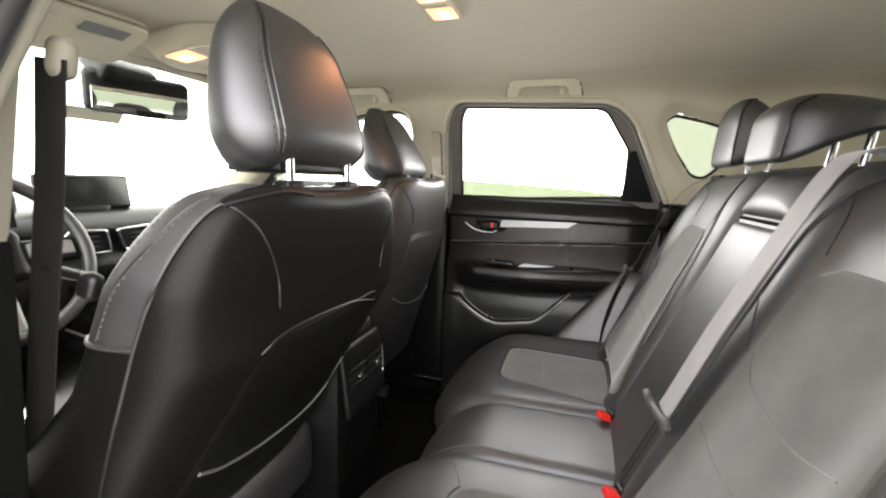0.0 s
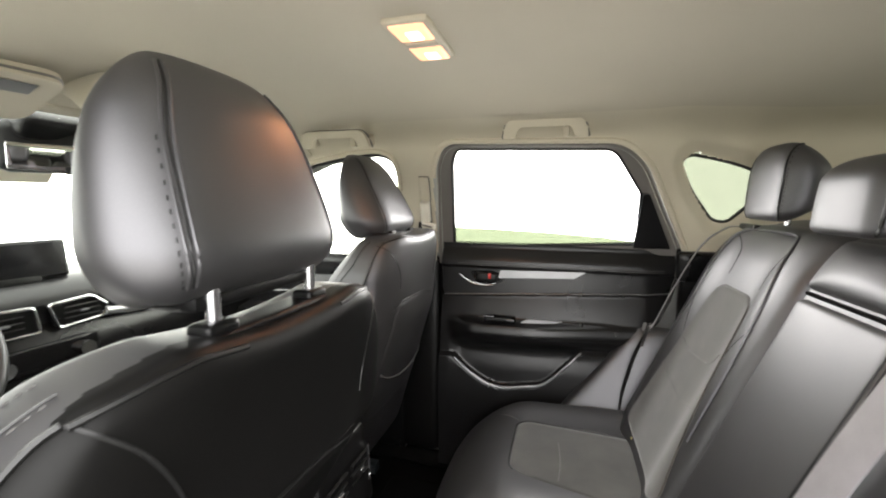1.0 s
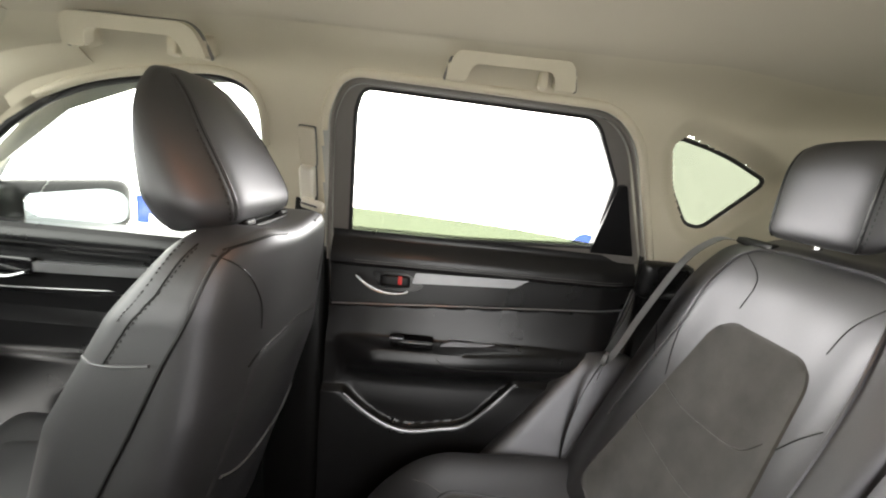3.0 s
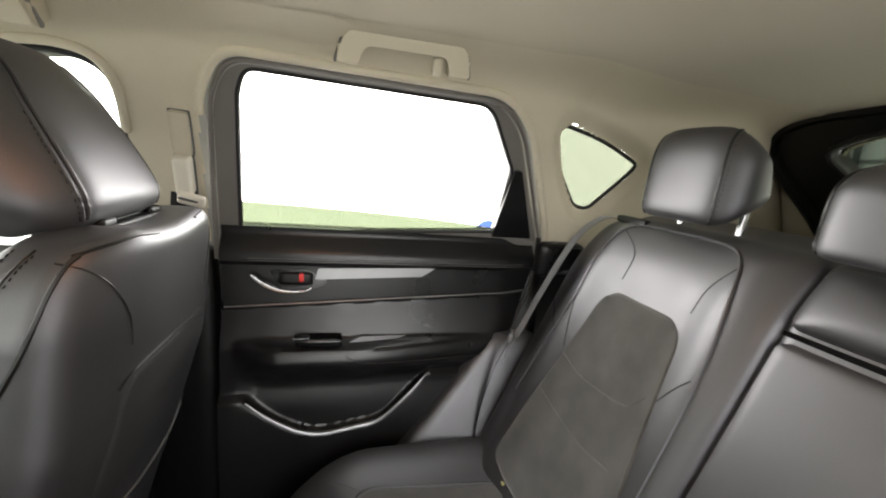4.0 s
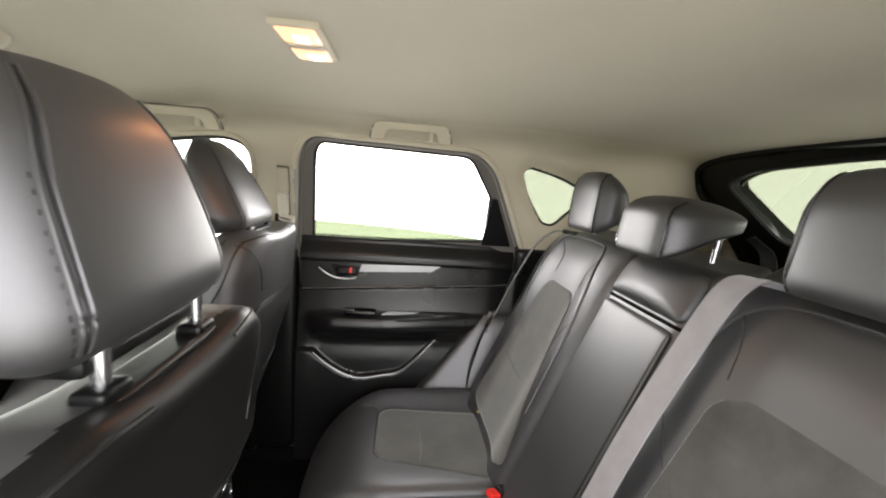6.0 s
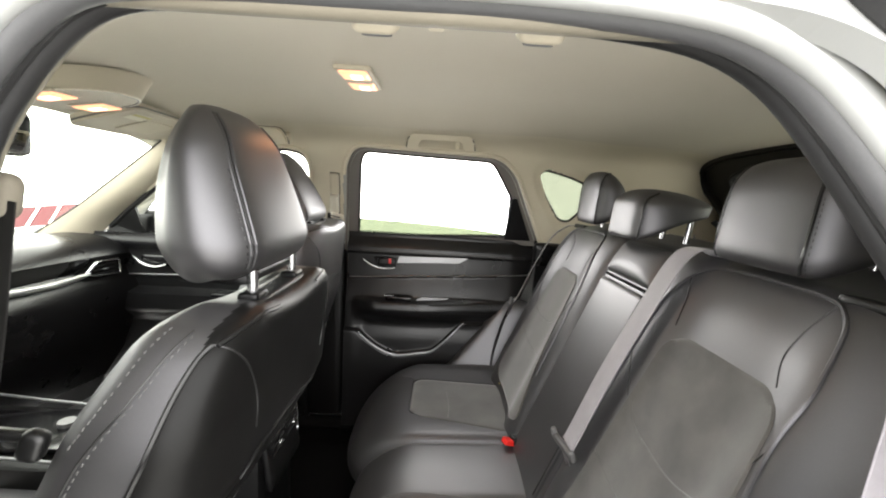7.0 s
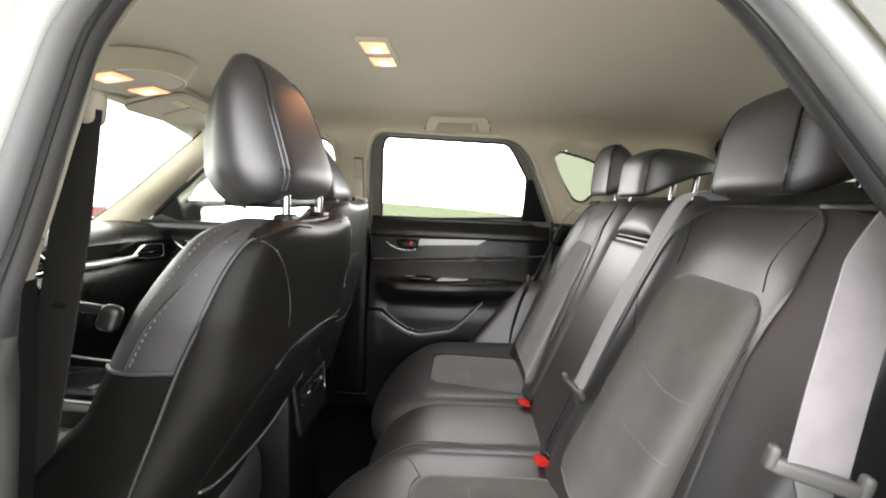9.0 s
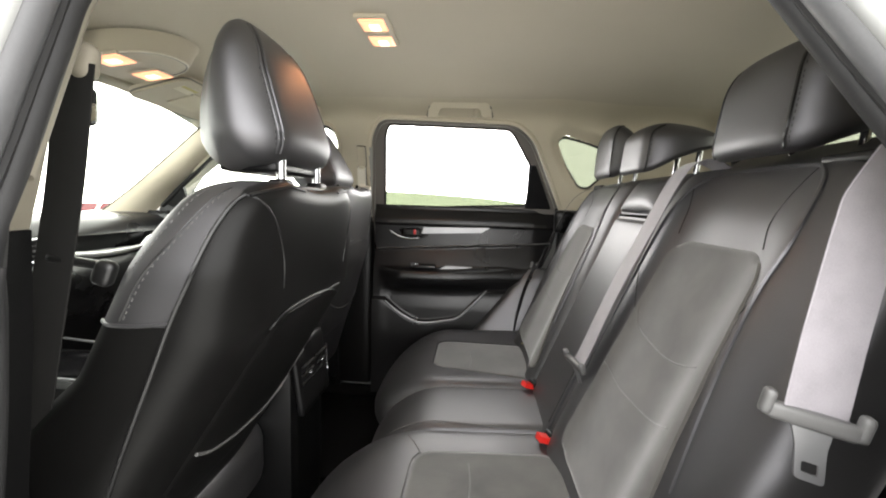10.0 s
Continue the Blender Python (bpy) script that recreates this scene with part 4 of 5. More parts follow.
def back_core(y0, hw, bol_in, bol_out, s, top):
    L = top - 0.48

    def shape(p):
        u, v, w = p.x / 0.06, p.y / hw, (p.z + 0.33) / 0.66
        z = 0.48 + L * w
        front = back_x(z)
        out = v * s
        front -= bol_out * math.exp(-((out - 0.56) / 0.20) ** 2) * (0.55 + 0.45 * math.sin(math.pi * min(1, w * 1.1)))
        front -= bol_in * math.exp(-((out + 0.74) / 0.20) ** 2)
        front += 0.018 * max(0, (w - 0.85) / 0.15) ** 2
        # the yoke above the insert is padded
        front -= (0.003 * math.exp(-((z - 1.095) / 0.040) ** 2) * math.exp(-((out - 0.0) / 0.45) ** 2) if s else 0.0)
        back = back_x(z) + 0.12
        half = hw - (0.035 * max(0, (w - 0.78) / 0.22) ** 2 if out > 0 and s else 0)
        z -= 0.022 * max(0, out) ** 3 * w * (1 if s else 0)
        z += (0.042 if s < 0 else 0.020) * max(0.0, (u + 0.4) / 1.4) ** 1.5 * max(0.0, (w - 0.85) / 0.15)
        return Vector(((front + back) / 2 + (back - front) / 2 * u, y0 + v * half, z))

    return rbox((0.06, hw, 0.33), 0.022, (8, 44, 60), None, shape)


W = (0.93, 0, -0.37)


def bp(y, z):
    return (back_x(z), y, z)


def rear_headrest(y0, hw, x0, z0, h, d, arch, parent, drop=0.03, seam_at=0.68, post=0.062, rad=0.035, taper=0.0, lean_back=0.03):
    def shape(p):
        u, v, w = p.x / 0.055, p.y / hw, max(0.0, (p.z + 0.075) / 0.15)
        half = hw * (1 - 0.10 * max(0, (w - 0.5) * 2) ** 2 - 0.07 * max(0, u))
        x = x0 + d * (1 - taper * w) * (u + 1) / 2 + lean_back * w + 0.014 * abs(v) ** 3
        t = max(0.0, (u + 1) / 2)
        z = z0 + h * w + arch * (1 - (1 - t) ** 2) * (1 - w) - 0.014 * abs(v) ** 3 * w - drop * t ** 2 * w
        return Vector((x, y0 + v * half, z))

    hr = part("headrest", rbox((0.055, hw, 0.075), rad, (18, 24, 20), None, shape), LEATHER, parent)
    ht = tree_of(hr)
    for s in (-1, 1):
        ln = [(x0 + 0.05, y0 + s * hw * (seam_at - 0.06), z0 + h * 1.0), (x0 + 0.02, y0 + s * hw * (seam_at - 0.02), z0 + h * 0.85), (x0 + 0.01, y0 + s * hw * seam_at, z0 + h * 0.5), (x0 + 0.004, y0 + s * hw * seam_at, z0 + h * 0.1)]
        part("edge_seam", seam(ht, ln, (0, 0, 0), 0.0024, 0.0003, 8), PIPING, hr)
        part("stitching", stitches(ht, [(a, b + s * 0.008, c) for a, b, c in ln], (0, 0, 0), 0.007, 0.0006, 0.0003), PIPING, hr)
        part("headrest_post", tube([(x0 + d * 0.80, y0 + s * post, z0 - 0.04), (x0 + d * 0.80 + 0.012, y0 + s * post, z0 + h * 0.55)], 0.0060, 12), CHROME, hr, "chrome headrest post")
        part("collar", rbox((0.014, 0.018, 0.006), 0.004, 6, pose(x0 + d * 0.80, y0 + s * post, z0 + 0.002)), PLASTIC, hr)
    return hr


for s in (1, -1):
    core = part("backrest", back_core(s * 0.365, 0.242, 0.017, 0.022, s, 1.158), LEATHER, bench)
    tr = tree_of(core)
    yo, yi, top = (0.436, 0.240, 1.026) if s > 0 else (0.484, 0.232, 1.036)
    ring = [(0.140 if s > 0 else 0.200, 0.60), (0.500 if s > 0 else 0.535, 0.60), (yo, top), (yi, top)]
    ins = part("insert_panel", panel(tr, [bp(s * y, z) for y, z in ring], W, 0.003, 0.05, 28, 40, 0.1, 0.004, 0.004, (0.42, 0.21)), SUEDE, core, "grey suede back insert")
    part("outer_piping", seam(tr, [bp(s * y, z) for y, z in ((0.165, 0.75), (0.170, 0.92), (0.180, 1.03), (0.194, 1.09), (0.215, 1.130), (0.26, 1.150), (0.36, 1.152), (0.44, 1.149), (0.474, 1.136), (0.492, 1.11), (0.503, 1.05), (0.499, 0.985), (0.505, 0.92), (0.53, 0.75))], W, 0.0028, 0.0012, 8), LEATHER, core)
    for line in (((0.206, 1.125), (yi - 0.004, 1.085), (yi + 0.004, 1.040)), ((0.474, 1.132), (0.418, 1.095), (0.414, 1.045)) if s > 0 else ((0.456, 1.142), (0.444, 1.104), (0.441, 1.067), (0.456, 1.036)), ((0.180, 0.962), (0.200, 0.935), (0.222, 0.900)), ((0.496, 0.975), (0.482, 0.935), (0.462, 0.885)), *([((0.500, 0.90), (0.540, 0.915), (0.595, 0.95))] if s > 0 else [])):
        part("bolster_seam", seam(tr, [bp(s * y, z) for y, z in line], W, 0.0011, 0.0001, 8), PIPING, core)
    it = tree_of(ins)
    for line in (((0.235, 0.905), (0.263, 0.876), (0.330, 0.866), (0.401, 0.864), (0.470, 0.880)), ((0.222, 0.790), (0.290, 0.778), (0.360, 0.780), (0.430, 0.786), (0.485, 0.802))):
        part("insert_seam", seam(it, [bp(s * y, z) for y, z in line], W, 0.0010, 0.0, 8), SUEDE, core)
    part("top_clip", rbox((0.030, 0.045, 0.008), 0.006, 6, pose(0.815, s * 0.49, 1.146, 0, 8, 0)), PLASTIC, core)
    rear_headrest(0.350 if s > 0 else -0.336, 0.108 if s > 0 else 0.118, 0.748, 1.143 if s > 0 else 1.136, 0.187 if s > 0 else 0.188, 0.104 if s > 0 else 0.150, 0.058, bench, 0.026, 0.72, 0.062, 0.046, 0.40, 0.012 if s > 0 else 0.024)

core = part("backrest", back_core(0.005, 0.122, 0.0, 0.0, 0, 1.158), LEATHER, bench)
tr = tree_of(core)
part("top_pad", panel(tr, [bp(-0.116, 1.070), bp(0.126, 1.070), bp(0.121, 1.156), bp(-0.111, 1.156)], W, 0.016, 0.8, 24, 14, 0.1, 0.003, 0.004, (0.2, 0.4)), LEATHER, core)
arm = part("armrest", panel(tr, [bp(-0.108, 0.56), bp(0.120, 0.56), bp(0.120, 1.060), bp(-0.108, 1.060)], W, 0.006, 0.06, 26, 40, 0.1, 0.003, 0.006, (0.16, 0.06)), LEATHER, core, "folded-up leather armrest")
at = tree_of(arm)
# black tube in the gap, standing for the shadow under the pad
part("gap", seam(tr, [bp(-0.112, 1.065), bp(0.005, 1.065), bp(0.122, 1.065)], W, 0.0036, 0.0), CARPET, core, "dark strip for the shadowed gap above the armrest")
for y in (-0.099,):
    part("armrest_seam", seam(at, [bp(y, 0.60), bp(y, 0.80), bp(y, 1.05)], W, 0.0016, 0.0004), PIPING, arm)
part("edge_strip", seam(tr, [bp(-0.112, 0.66), bp(-0.113, 0.85), bp(-0.113, 1.05)], W, 0.0022, 0.006), LEATHER, core)
rear_headrest(0.032, 0.098, 0.720, 1.138, 0.140, 0.160, 0.074, bench, 0.020, 0.84, 0.050, 0.042, 0.0, 0.012)
part("head_strap", ribbon(smooth_line([(0.880, -0.060, 1.215), (0.902, -0.075, 1.19), (0.895, -0.090, 1.155), (0.87, -0.10, 1.135)], 4), (0, 1, 0), 0.03, 0.002), BELT_DARK, bench)

# cushions
def cushion(ya, yb, nose, s):
    """A padded cushion between two widths of the bench, its nose rolled over and rounded in plan."""
    y0, hw = (ya + yb) / 2, (yb - ya) / 2

    def shape(p):
        u, v, w = p.x / 0.26, p.y / hw, p.z / 0.11
        out = v * s
        front = nose + ((0.075 if s > 0 else 0.062) * abs(v) ** 3.5 if s else 0.012 * abs(v) ** 2)
        x = front + (0.600 - front) * (u + 1) / 2
        z = 0.464 + p.z
        if w > -0.6:
            t = max(0, (-u - 0.25) / 0.75)
            z -= (0.110 if s > 0 else 0.082 if s < 0 else 0.085) * t ** 2.2 * (w + 0.6) / 1.6
        if u < -0.5:
            x += 0.06 * max(0, -w) ** 2 * (-u - 0.5) * 2
        if w > 0:
            z += (0.016 * math.exp(-((out - 0.82) / 0.25) ** 2) + 0.004 * math.exp(-((out + 0.80) / 0.22) ** 2) if s else 0.004 * (1 - v * v)) * w
            z += 0.008 * u
        return Vector((x, y0 + v * hw, z))

    return rbox((0.26, hw, 0.11), 0.030, (36, 30, 14), None, shape)


for s in (1, -1):
    cu = part("seat_cushion", cushion(*((0.128, 0.615) if s > 0 else (-0.615, -0.098)), 0.068 if s > 0 else 0.048, s), LEATHER, bench)
    ct = tree_of(cu)
    corners = [(0.252, 0.250), (0.570, 0.150), (0.580, 0.455), (0.252, 0.490)] if s > 0 else [(0.258, -0.192), (0.560, -0.188), (0.575, -0.480), (0.255, -0.495)]
    ins = part("insert_panel", panel(ct, [(x, y, 0.59) for x, y in corners], (0, 0, -1), 0.0008, 0.06, 28, 24, 0.15, 0.004, 0.005, (0.30, 0.34)), SUEDE, cu, "grey suede cushion insert")
    part("insert_piping", seam(ct, [tuple(v.co + ORIGIN[ins.name]) for v in [ins.data.vertices[k] for k in [*range(0, 25, 2), *range(24 + 50, 29 * 25, 50)]]], (0, 0, -1), 0.0016, 0.0004, 2), PIPING, cu)
    part("insert_seam", seam(tree_of(ins), [(0.372, s * 0.235, 0.59), (0.376, s * 0.30, 0.59), (0.370, s * 0.39, 0.59)], (0, 0, -1), 0.0012, 0.0001), SUEDE, cu)
    c0 = ((0.268, 0.478), (0.240, 0.500), (0.205, 0.520)) if s > 0 else ((0.275, -0.206), (0.258, -0.172), (0.238, -0.140))
    part("corner_seam", seam(ct, [(x, y, 0.59) for x, y in c0], (0, 0, -1), 0.0013, 0.0005), THREAD, cu)
    part("side_trim", rbox((0.090, 0.026, 0.155), 0.024, 10, pose(0.545, s * 0.648, 0.675), lambda p: Vector((p.x * (1.15 - 0.5 * (p.z + 0.155) / 0.31) + 0.66 * p.z, p.y + s * (0.20 * p.z - 0.15 * p.x), p.z))), LEATHER, bench, "leather filler pad beside the backrest")
cu = part("seat_cushion", cushion(-0.102, 0.132, 0.128, 0), LEATHER, bench)
ct = tree_of(cu)
for y, dy in ((-0.070, -0.022), (0.112, 0.0)):
    part("edge_piping", seam(ct, [(0.135, y, 0.60), (0.20, y, 0.60), (0.30, y + dy * 0.2, 0.60), (0.43, y + dy * 0.7, 0.60), (0.57, y + dy, 0.60)], (0, 0, -1), 0.0014, 0.0006), THREAD, cu, "light sewn edge")
part("isofix_tag", rbox((0.006, 0.010, 0.004), 0.002, 3, pose(0.557, 0.440, 0.596, 0, 30, 0)), YELLOW, bench, "small yellow tag")

# ---- buckles and belts ----
for y, yaw, tip in ((0.118, 25, 0.0), (-0.142, 18, 0.0)):
    bk = thing("seat_belt_buckle", (0.54, y, 0.56), "red-topped seat belt buckle lying on the bench", "seat belt buckle", "seat belt buckles")
    part("body", rbox((0.032, 0.0155, 0.010), 0.006, 6, pose(0.566, y, 0.590, 0, 18, yaw)), PLASTIC, bk)
    part("button", rbox((0.0155, 0.0120, 0.0070), 0.0022, 6, pose(0.531, y - 0.016, 0.596, 0, 18, yaw)), RED, bk, "red release button")


def tongue(parent, m, w, slant=0.0):
    """A belt tongue: grey plastic bar with its metal blade below."""
    bar = part("tongue_bar", rbox((w * 0.55, 0.0060, 0.0080), 0.005, 8, m), TONGUE_GREY, parent)
    for s in (-1, 1):
        part("tongue_ear", rbox((0.0050, 0.0062, 0.0120), 0.0045, 6, m @ pose(s * w * 0.54, 0, 0.006)), TONGUE_GREY, bar)
    blade = plate(rounded([(-0.016, -0.006), (0.016, -0.006), (0.012, -0.022), (0.0115, -0.054), (-0.0115, -0.054), (-0.012, -0.022)], 0.004, 3), [rounded([(-0.0065, -0.037), (0.0065, -0.037), (0.0065, -0.047), (-0.0065, -0.047)], 0.002, 2)], lambda p: m @ Vector((p[0] - slant * p[1], -0.001, p[1])), (0, 0.002, 0))
    part("tongue_blade", blade, ALU, bar, "steel tongue blade", smooth=False)


lb = thing("seat_belt", (0.70, -0.62, 0.85), "grey seat belt hanging beside the backrest with grey tongue", "seat belt", "rear seat belts")
part("webbing", ribbon(smooth_line([(0.800, -0.598, 1.20), (0.752, -0.602, 1.15), (0.714, -0.610, 1.098), (0.700, -0.618, 1.07), (0.686, -0.626, 1.02), (0.675, -0.632, 0.976), (0.664, -0.637, 0.912)], 6), (0.80, -0.02, -0.22), 0.055, 0.0014), BELT, lb)
tongue(lb, pose(0.660, -0.639, 0.908, 0, 11, -14), 0.066, 0.25)
mb = thing("seat_belt", (0.65, -0.18, 0.75), "grey centre seat belt lying down the backrest", "seat belt", "rear seat belts")
part("webbing", ribbon(smooth_line([(0.810, -0.204, 1.158), (0.770, -0.202, 1.172), (0.735, -0.197, 1.146), (0.692, -0.187, 1.045), (0.640, -0.181, 0.92), (0.594, -0.178, 0.795), (0.585, -0.178, 0.775)], 6), (0.05, -1.0, 0.05), 0.052, 0.0014), BELT, mb)
tongue(mb, pose(0.577, -0.181, 0.772, 22, 4, -78), 0.066)
rb = thing("seat_belt", (0.65, 0.58, 0.62), "grey seat belt pulled flat beside the backrest", "seat belt", "rear seat belts")
# darker greys than the other rear belts: shade put into the webbing's colour
part("webbing", ribbon(smooth_line([(0.800, 0.566, 1.146), (0.770, 0.570, 1.140), (0.715, 0.570, 1.09), (0.655, 0.580, 0.96), (0.618, 0.588, 0.865), (0.600, 0.598, 0.84)], 6), (0.2, 0.9, 0.0), 0.036, 0.0014), BELT_SHADED, rb)
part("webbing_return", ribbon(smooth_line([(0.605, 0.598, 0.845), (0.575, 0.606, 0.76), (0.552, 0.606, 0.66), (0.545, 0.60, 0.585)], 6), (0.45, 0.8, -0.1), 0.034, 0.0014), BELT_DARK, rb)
tongue(rb, pose(0.602, 0.590, 0.848, 10, 12, 60), 0.044)
db = thing("seat_belt", (-0.05, -0.62, 0.75), "dark front seat belt hanging on the door pillar", "seat belt")
part("webbing", ribbon(smooth_line([(-0.061, -0.572, 1.220), (-0.078, -0.575, 1.10), (-0.097, -0.578, 1.0), (-0.122, -0.580, 0.88), (-0.147, -0.582, 0.74), (-0.17, -0.585, 0.45)], 6), (1.0, 0.05, 0.0), 0.043, 0.0014), BELT_FRONT, db)
part("guide_loop", rbox((0.0125, 0.012, 0.0205), 0.0115, 10, pose(-0.056, -0.565, 1.221, 0, 8, 20)), BEIGE_DIM, db, "beige belt guide, darkened for dimmer light")
part("tongue_bar", rbox((0.030, 0.006, 0.0050), 0.0045, 8, pose(-0.076, -0.570, 1.006, 0, 10, 12)), PIPING, db)
part("tongue_head", rbox((0.011, 0.009, 0.015), 0.008, 8, pose(-0.047, -0.567, 0.994, 0, 20, 12)), PIPING, db)

# ---- centre console, dashboard and front ----
con = thing("centre_console", (-0.4, 0, 0.23), "black centre console with gear lever and rear air vents", "car console")
part("box", rbox((0.15, 0.105, 0.23), 0.02, 8, pose(-0.19, 0.0, 0.49)), PLASTIC, con)
part("armrest_lid", rbox((0.15, 0.10, 0.022), 0.018, 10, pose(-0.21, 0.0, 0.742)), LEATHER, con)
part("tunnel", rbox((0.42, 0.125, 0.19), 0.02, 8, pose(-0.72, 0.0, 0.43)), PLASTIC, con)
part("shift_plate", rbox((0.19, 0.085, 0.008), 0.006, 8, pose(-0.64, 0.0, 0.625, 0, -4, 0)), GLOSSY, con)
for s in (-1, 1):
    part("side_rail", tube([(-0.92, s * 0.108, 0.66), (-0.70, s * 0.112, 0.640), (-0.45, s * 0.110, 0.628)], 0.004, 8), SATIN, con)
part("cup_tray", rbox((0.07, 0.065, 0.006), 0.004, 6, pose(-0.46, 0.0, 0.628)), PLASTIC, con)
lever = part("gear_lever", tube([(-0.76, 0, 0.63), (-0.755, 0, 0.70)], 0.012, 10), CHROME, con)
part("gear_knob", rbox((0.026, 0.024, 0.034), 0.020, 8, pose(-0.752, 0, 0.72)), LEATHER, lever)
part("control_knob", tube([(-0.545, 0.01, 0.632), (-0.545, 0.01, 0.650)], 0.019, 18), SATIN, con)
for k in range(3):
    part("button", rbox((0.010, 0.014, 0.005), 0.003, 4, pose(-0.565 + 0.03 * k, -0.045, 0.637)), PLASTIC, con)
vp = part("vent_panel", rbox((0.010, 0.092, 0.085), 0.012, 8, pose(-0.035, 0.0, 0.650, 0, -8, 0)), PLASTIC, con)
for s in (-1, 1):
    yc = 0.0 + s * 0.042
    for k in range(3):
        part("vent_slat", rbox((0.004, 0.034, 0.003), 0.002, 3, pose(-0.024, yc, 0.642 + 0.020 * k, 0, 20, 0)), MATTE, vp)
    part("vent_tab", rbox((0.004, 0.007, 0.003), 0.002, 3, pose(-0.019, yc, 0.660)), CHROME, vp)
part("vent_surround", tube(smooth_line([(-0.022, -0.02, 0.6095), (-0.022, 0.060, 0.610), (-0.022, 0.083, 0.616), (-0.0235, 0.085, 0.640), (-0.025, 0.081, 0.690)], 6), 0.0024, 6), CHROME, vp, "bright vent surround")

dash = thing("dashboard", (-1.1, 0, 0.5), "black soft dashboard with silver strip and air vents", "dashboard")
PROF = [(-1.40, 0.95), (-1.30, 0.985), (-1.12, 1.005), (-1.0, 0.995), (-0.945, 0.970), (-0.925, 0.935), (-0.935, 0.905), (-0.945, 0.880), (-0.925, 0.845), (-0.905, 0.80), (-0.92, 0.70), (-0.97, 0.55), (-1.05, 0.42), (-1.40, 0.42)]
bm = bmesh.new()
rings = []
for i in range(41):
    y = -0.735 + 1.47 * i / 40
    e = 0.05 * (abs(y) / 0.735) ** 4
    rings.append([bm.verts.new((x + e * (1 if x > -1.2 else 0) * 0.8, y, z - 0.10 * e)) for x, z in PROF])
for A, B in zip(rings, rings[1:]):
    for k in range(len(PROF)):
        bm.faces.new((A[k], A[(k + 1) % len(PROF)], B[(k + 1) % len(PROF)], B[k]))
bm.faces.new(rings[0])
bm.faces.new(rings[-1])
body = part("body", bm, SOFT, dash)
part("silver_strip", tube(smooth_line([(-0.917, 0.192, 0.884), (-0.916, 0.26, 0.874), (-0.914, 0.36, 0.868), (-0.908, 0.46, 0.872), (-0.896, 0.520, 0.882)], 6), lambda t: 0.0105 - 0.006 * max(0.0, t - 0.7) / 0.3, 8, flat=1.1), SILVERY, dash, "satin silver strip")


def vent(outline, x, radii):
    """An air vent with a bright frame; outline in y and z."""
    shape = rounded(outline, radii, 5)
    ym, zm = sum(p[0] for p in outline) / len(outline), sum(p[1] for p in outline) / len(outline)
    half = (max(p[0] for p in outline) - min(p[0] for p in outline)) * 0.30
    v = part("air_vent", plate(shape, [], lambda p: (x - 0.002, p[0], p[1]), (-0.03, 0, 0)), PLASTIC, dash, smooth=False)
    part("vent_frame", tube([(x, p[0], p[1]) for p in shape], 0.0046, 8, True), CHROME, v, "bright vent frame")
    for k in (-1, 0, 1):
        part("vent_slat", rbox((0.006, half, 0.0020), 0.0018, 3, pose(x, ym, zm + 0.015 * k)), PIPING, v)
    part("vent_tab", rbox((0.006, 0.010, 0.003), 0.002, 4, pose(x + 0.006, ym, zm)), SATIN, v)


for s in (-1, 1):
    vent([(0.506 * s, 0.881), (0.548 * s, 0.866), (0.664 * s, 0.859), (0.660 * s, 0.914), (0.552 * s, 0.918)], -0.900, [0.004, 0.02, 0.012, 0.012, 0.02])
vent([(0.056, 0.930), (0.075, 0.866), (0.184, 0.872), (0.204, 0.900), (0.160, 0.937)], -0.921, 0.010)
vent([(0.024, 0.932), (0.034, 0.866), (-0.085, 0.868), (-0.104, 0.900), (-0.070, 0.937)], -0.921, 0.010)
part("climate_panel", rbox((0.010, 0.13, 0.035), 0.006, 6, pose(-0.915, 0.03, 0.80)), GLOSSY, dash)
for y in (-0.06, 0.12):
    part("climate_knob", tube([(-0.905, y, 0.80), (-0.885, y, 0.80)], 0.020, 16), CHROME, dash)
hood = part("instrument_hood", rbox((0.10, 0.18, 0.055), 0.045, 10, pose(-1.02, -0.345, 1.02)), SOFT, dash)
part("instrument_glass", rbox((0.006, 0.15, 0.045), 0.004, 4, pose(-0.915, -0.345, 1.005, 0, -15, 0)), GLOSSY, hood)
scr = thing("display_screen", (-1.0, 0.03, 0.99), "black tablet display standing on the dashboard", "screen")
part("casing", rbox((0.010, 0.128, 0.052), 0.007, 8, pose(-1.0, 0.026, 1.044, 0, -6, 0)), PLASTIC, scr)
part("glass", rbox((0.002, 0.120, 0.045), 0.002, 4, pose(-0.990, 0.026, 1.045, 0, -6, 0)), GLOSSY, scr, "switched-off black screen")
part("foot", rbox((0.03, 0.06, 0.015), 0.008, 4, pose(-1.01, 0.026, 0.990)), PLASTIC, scr)

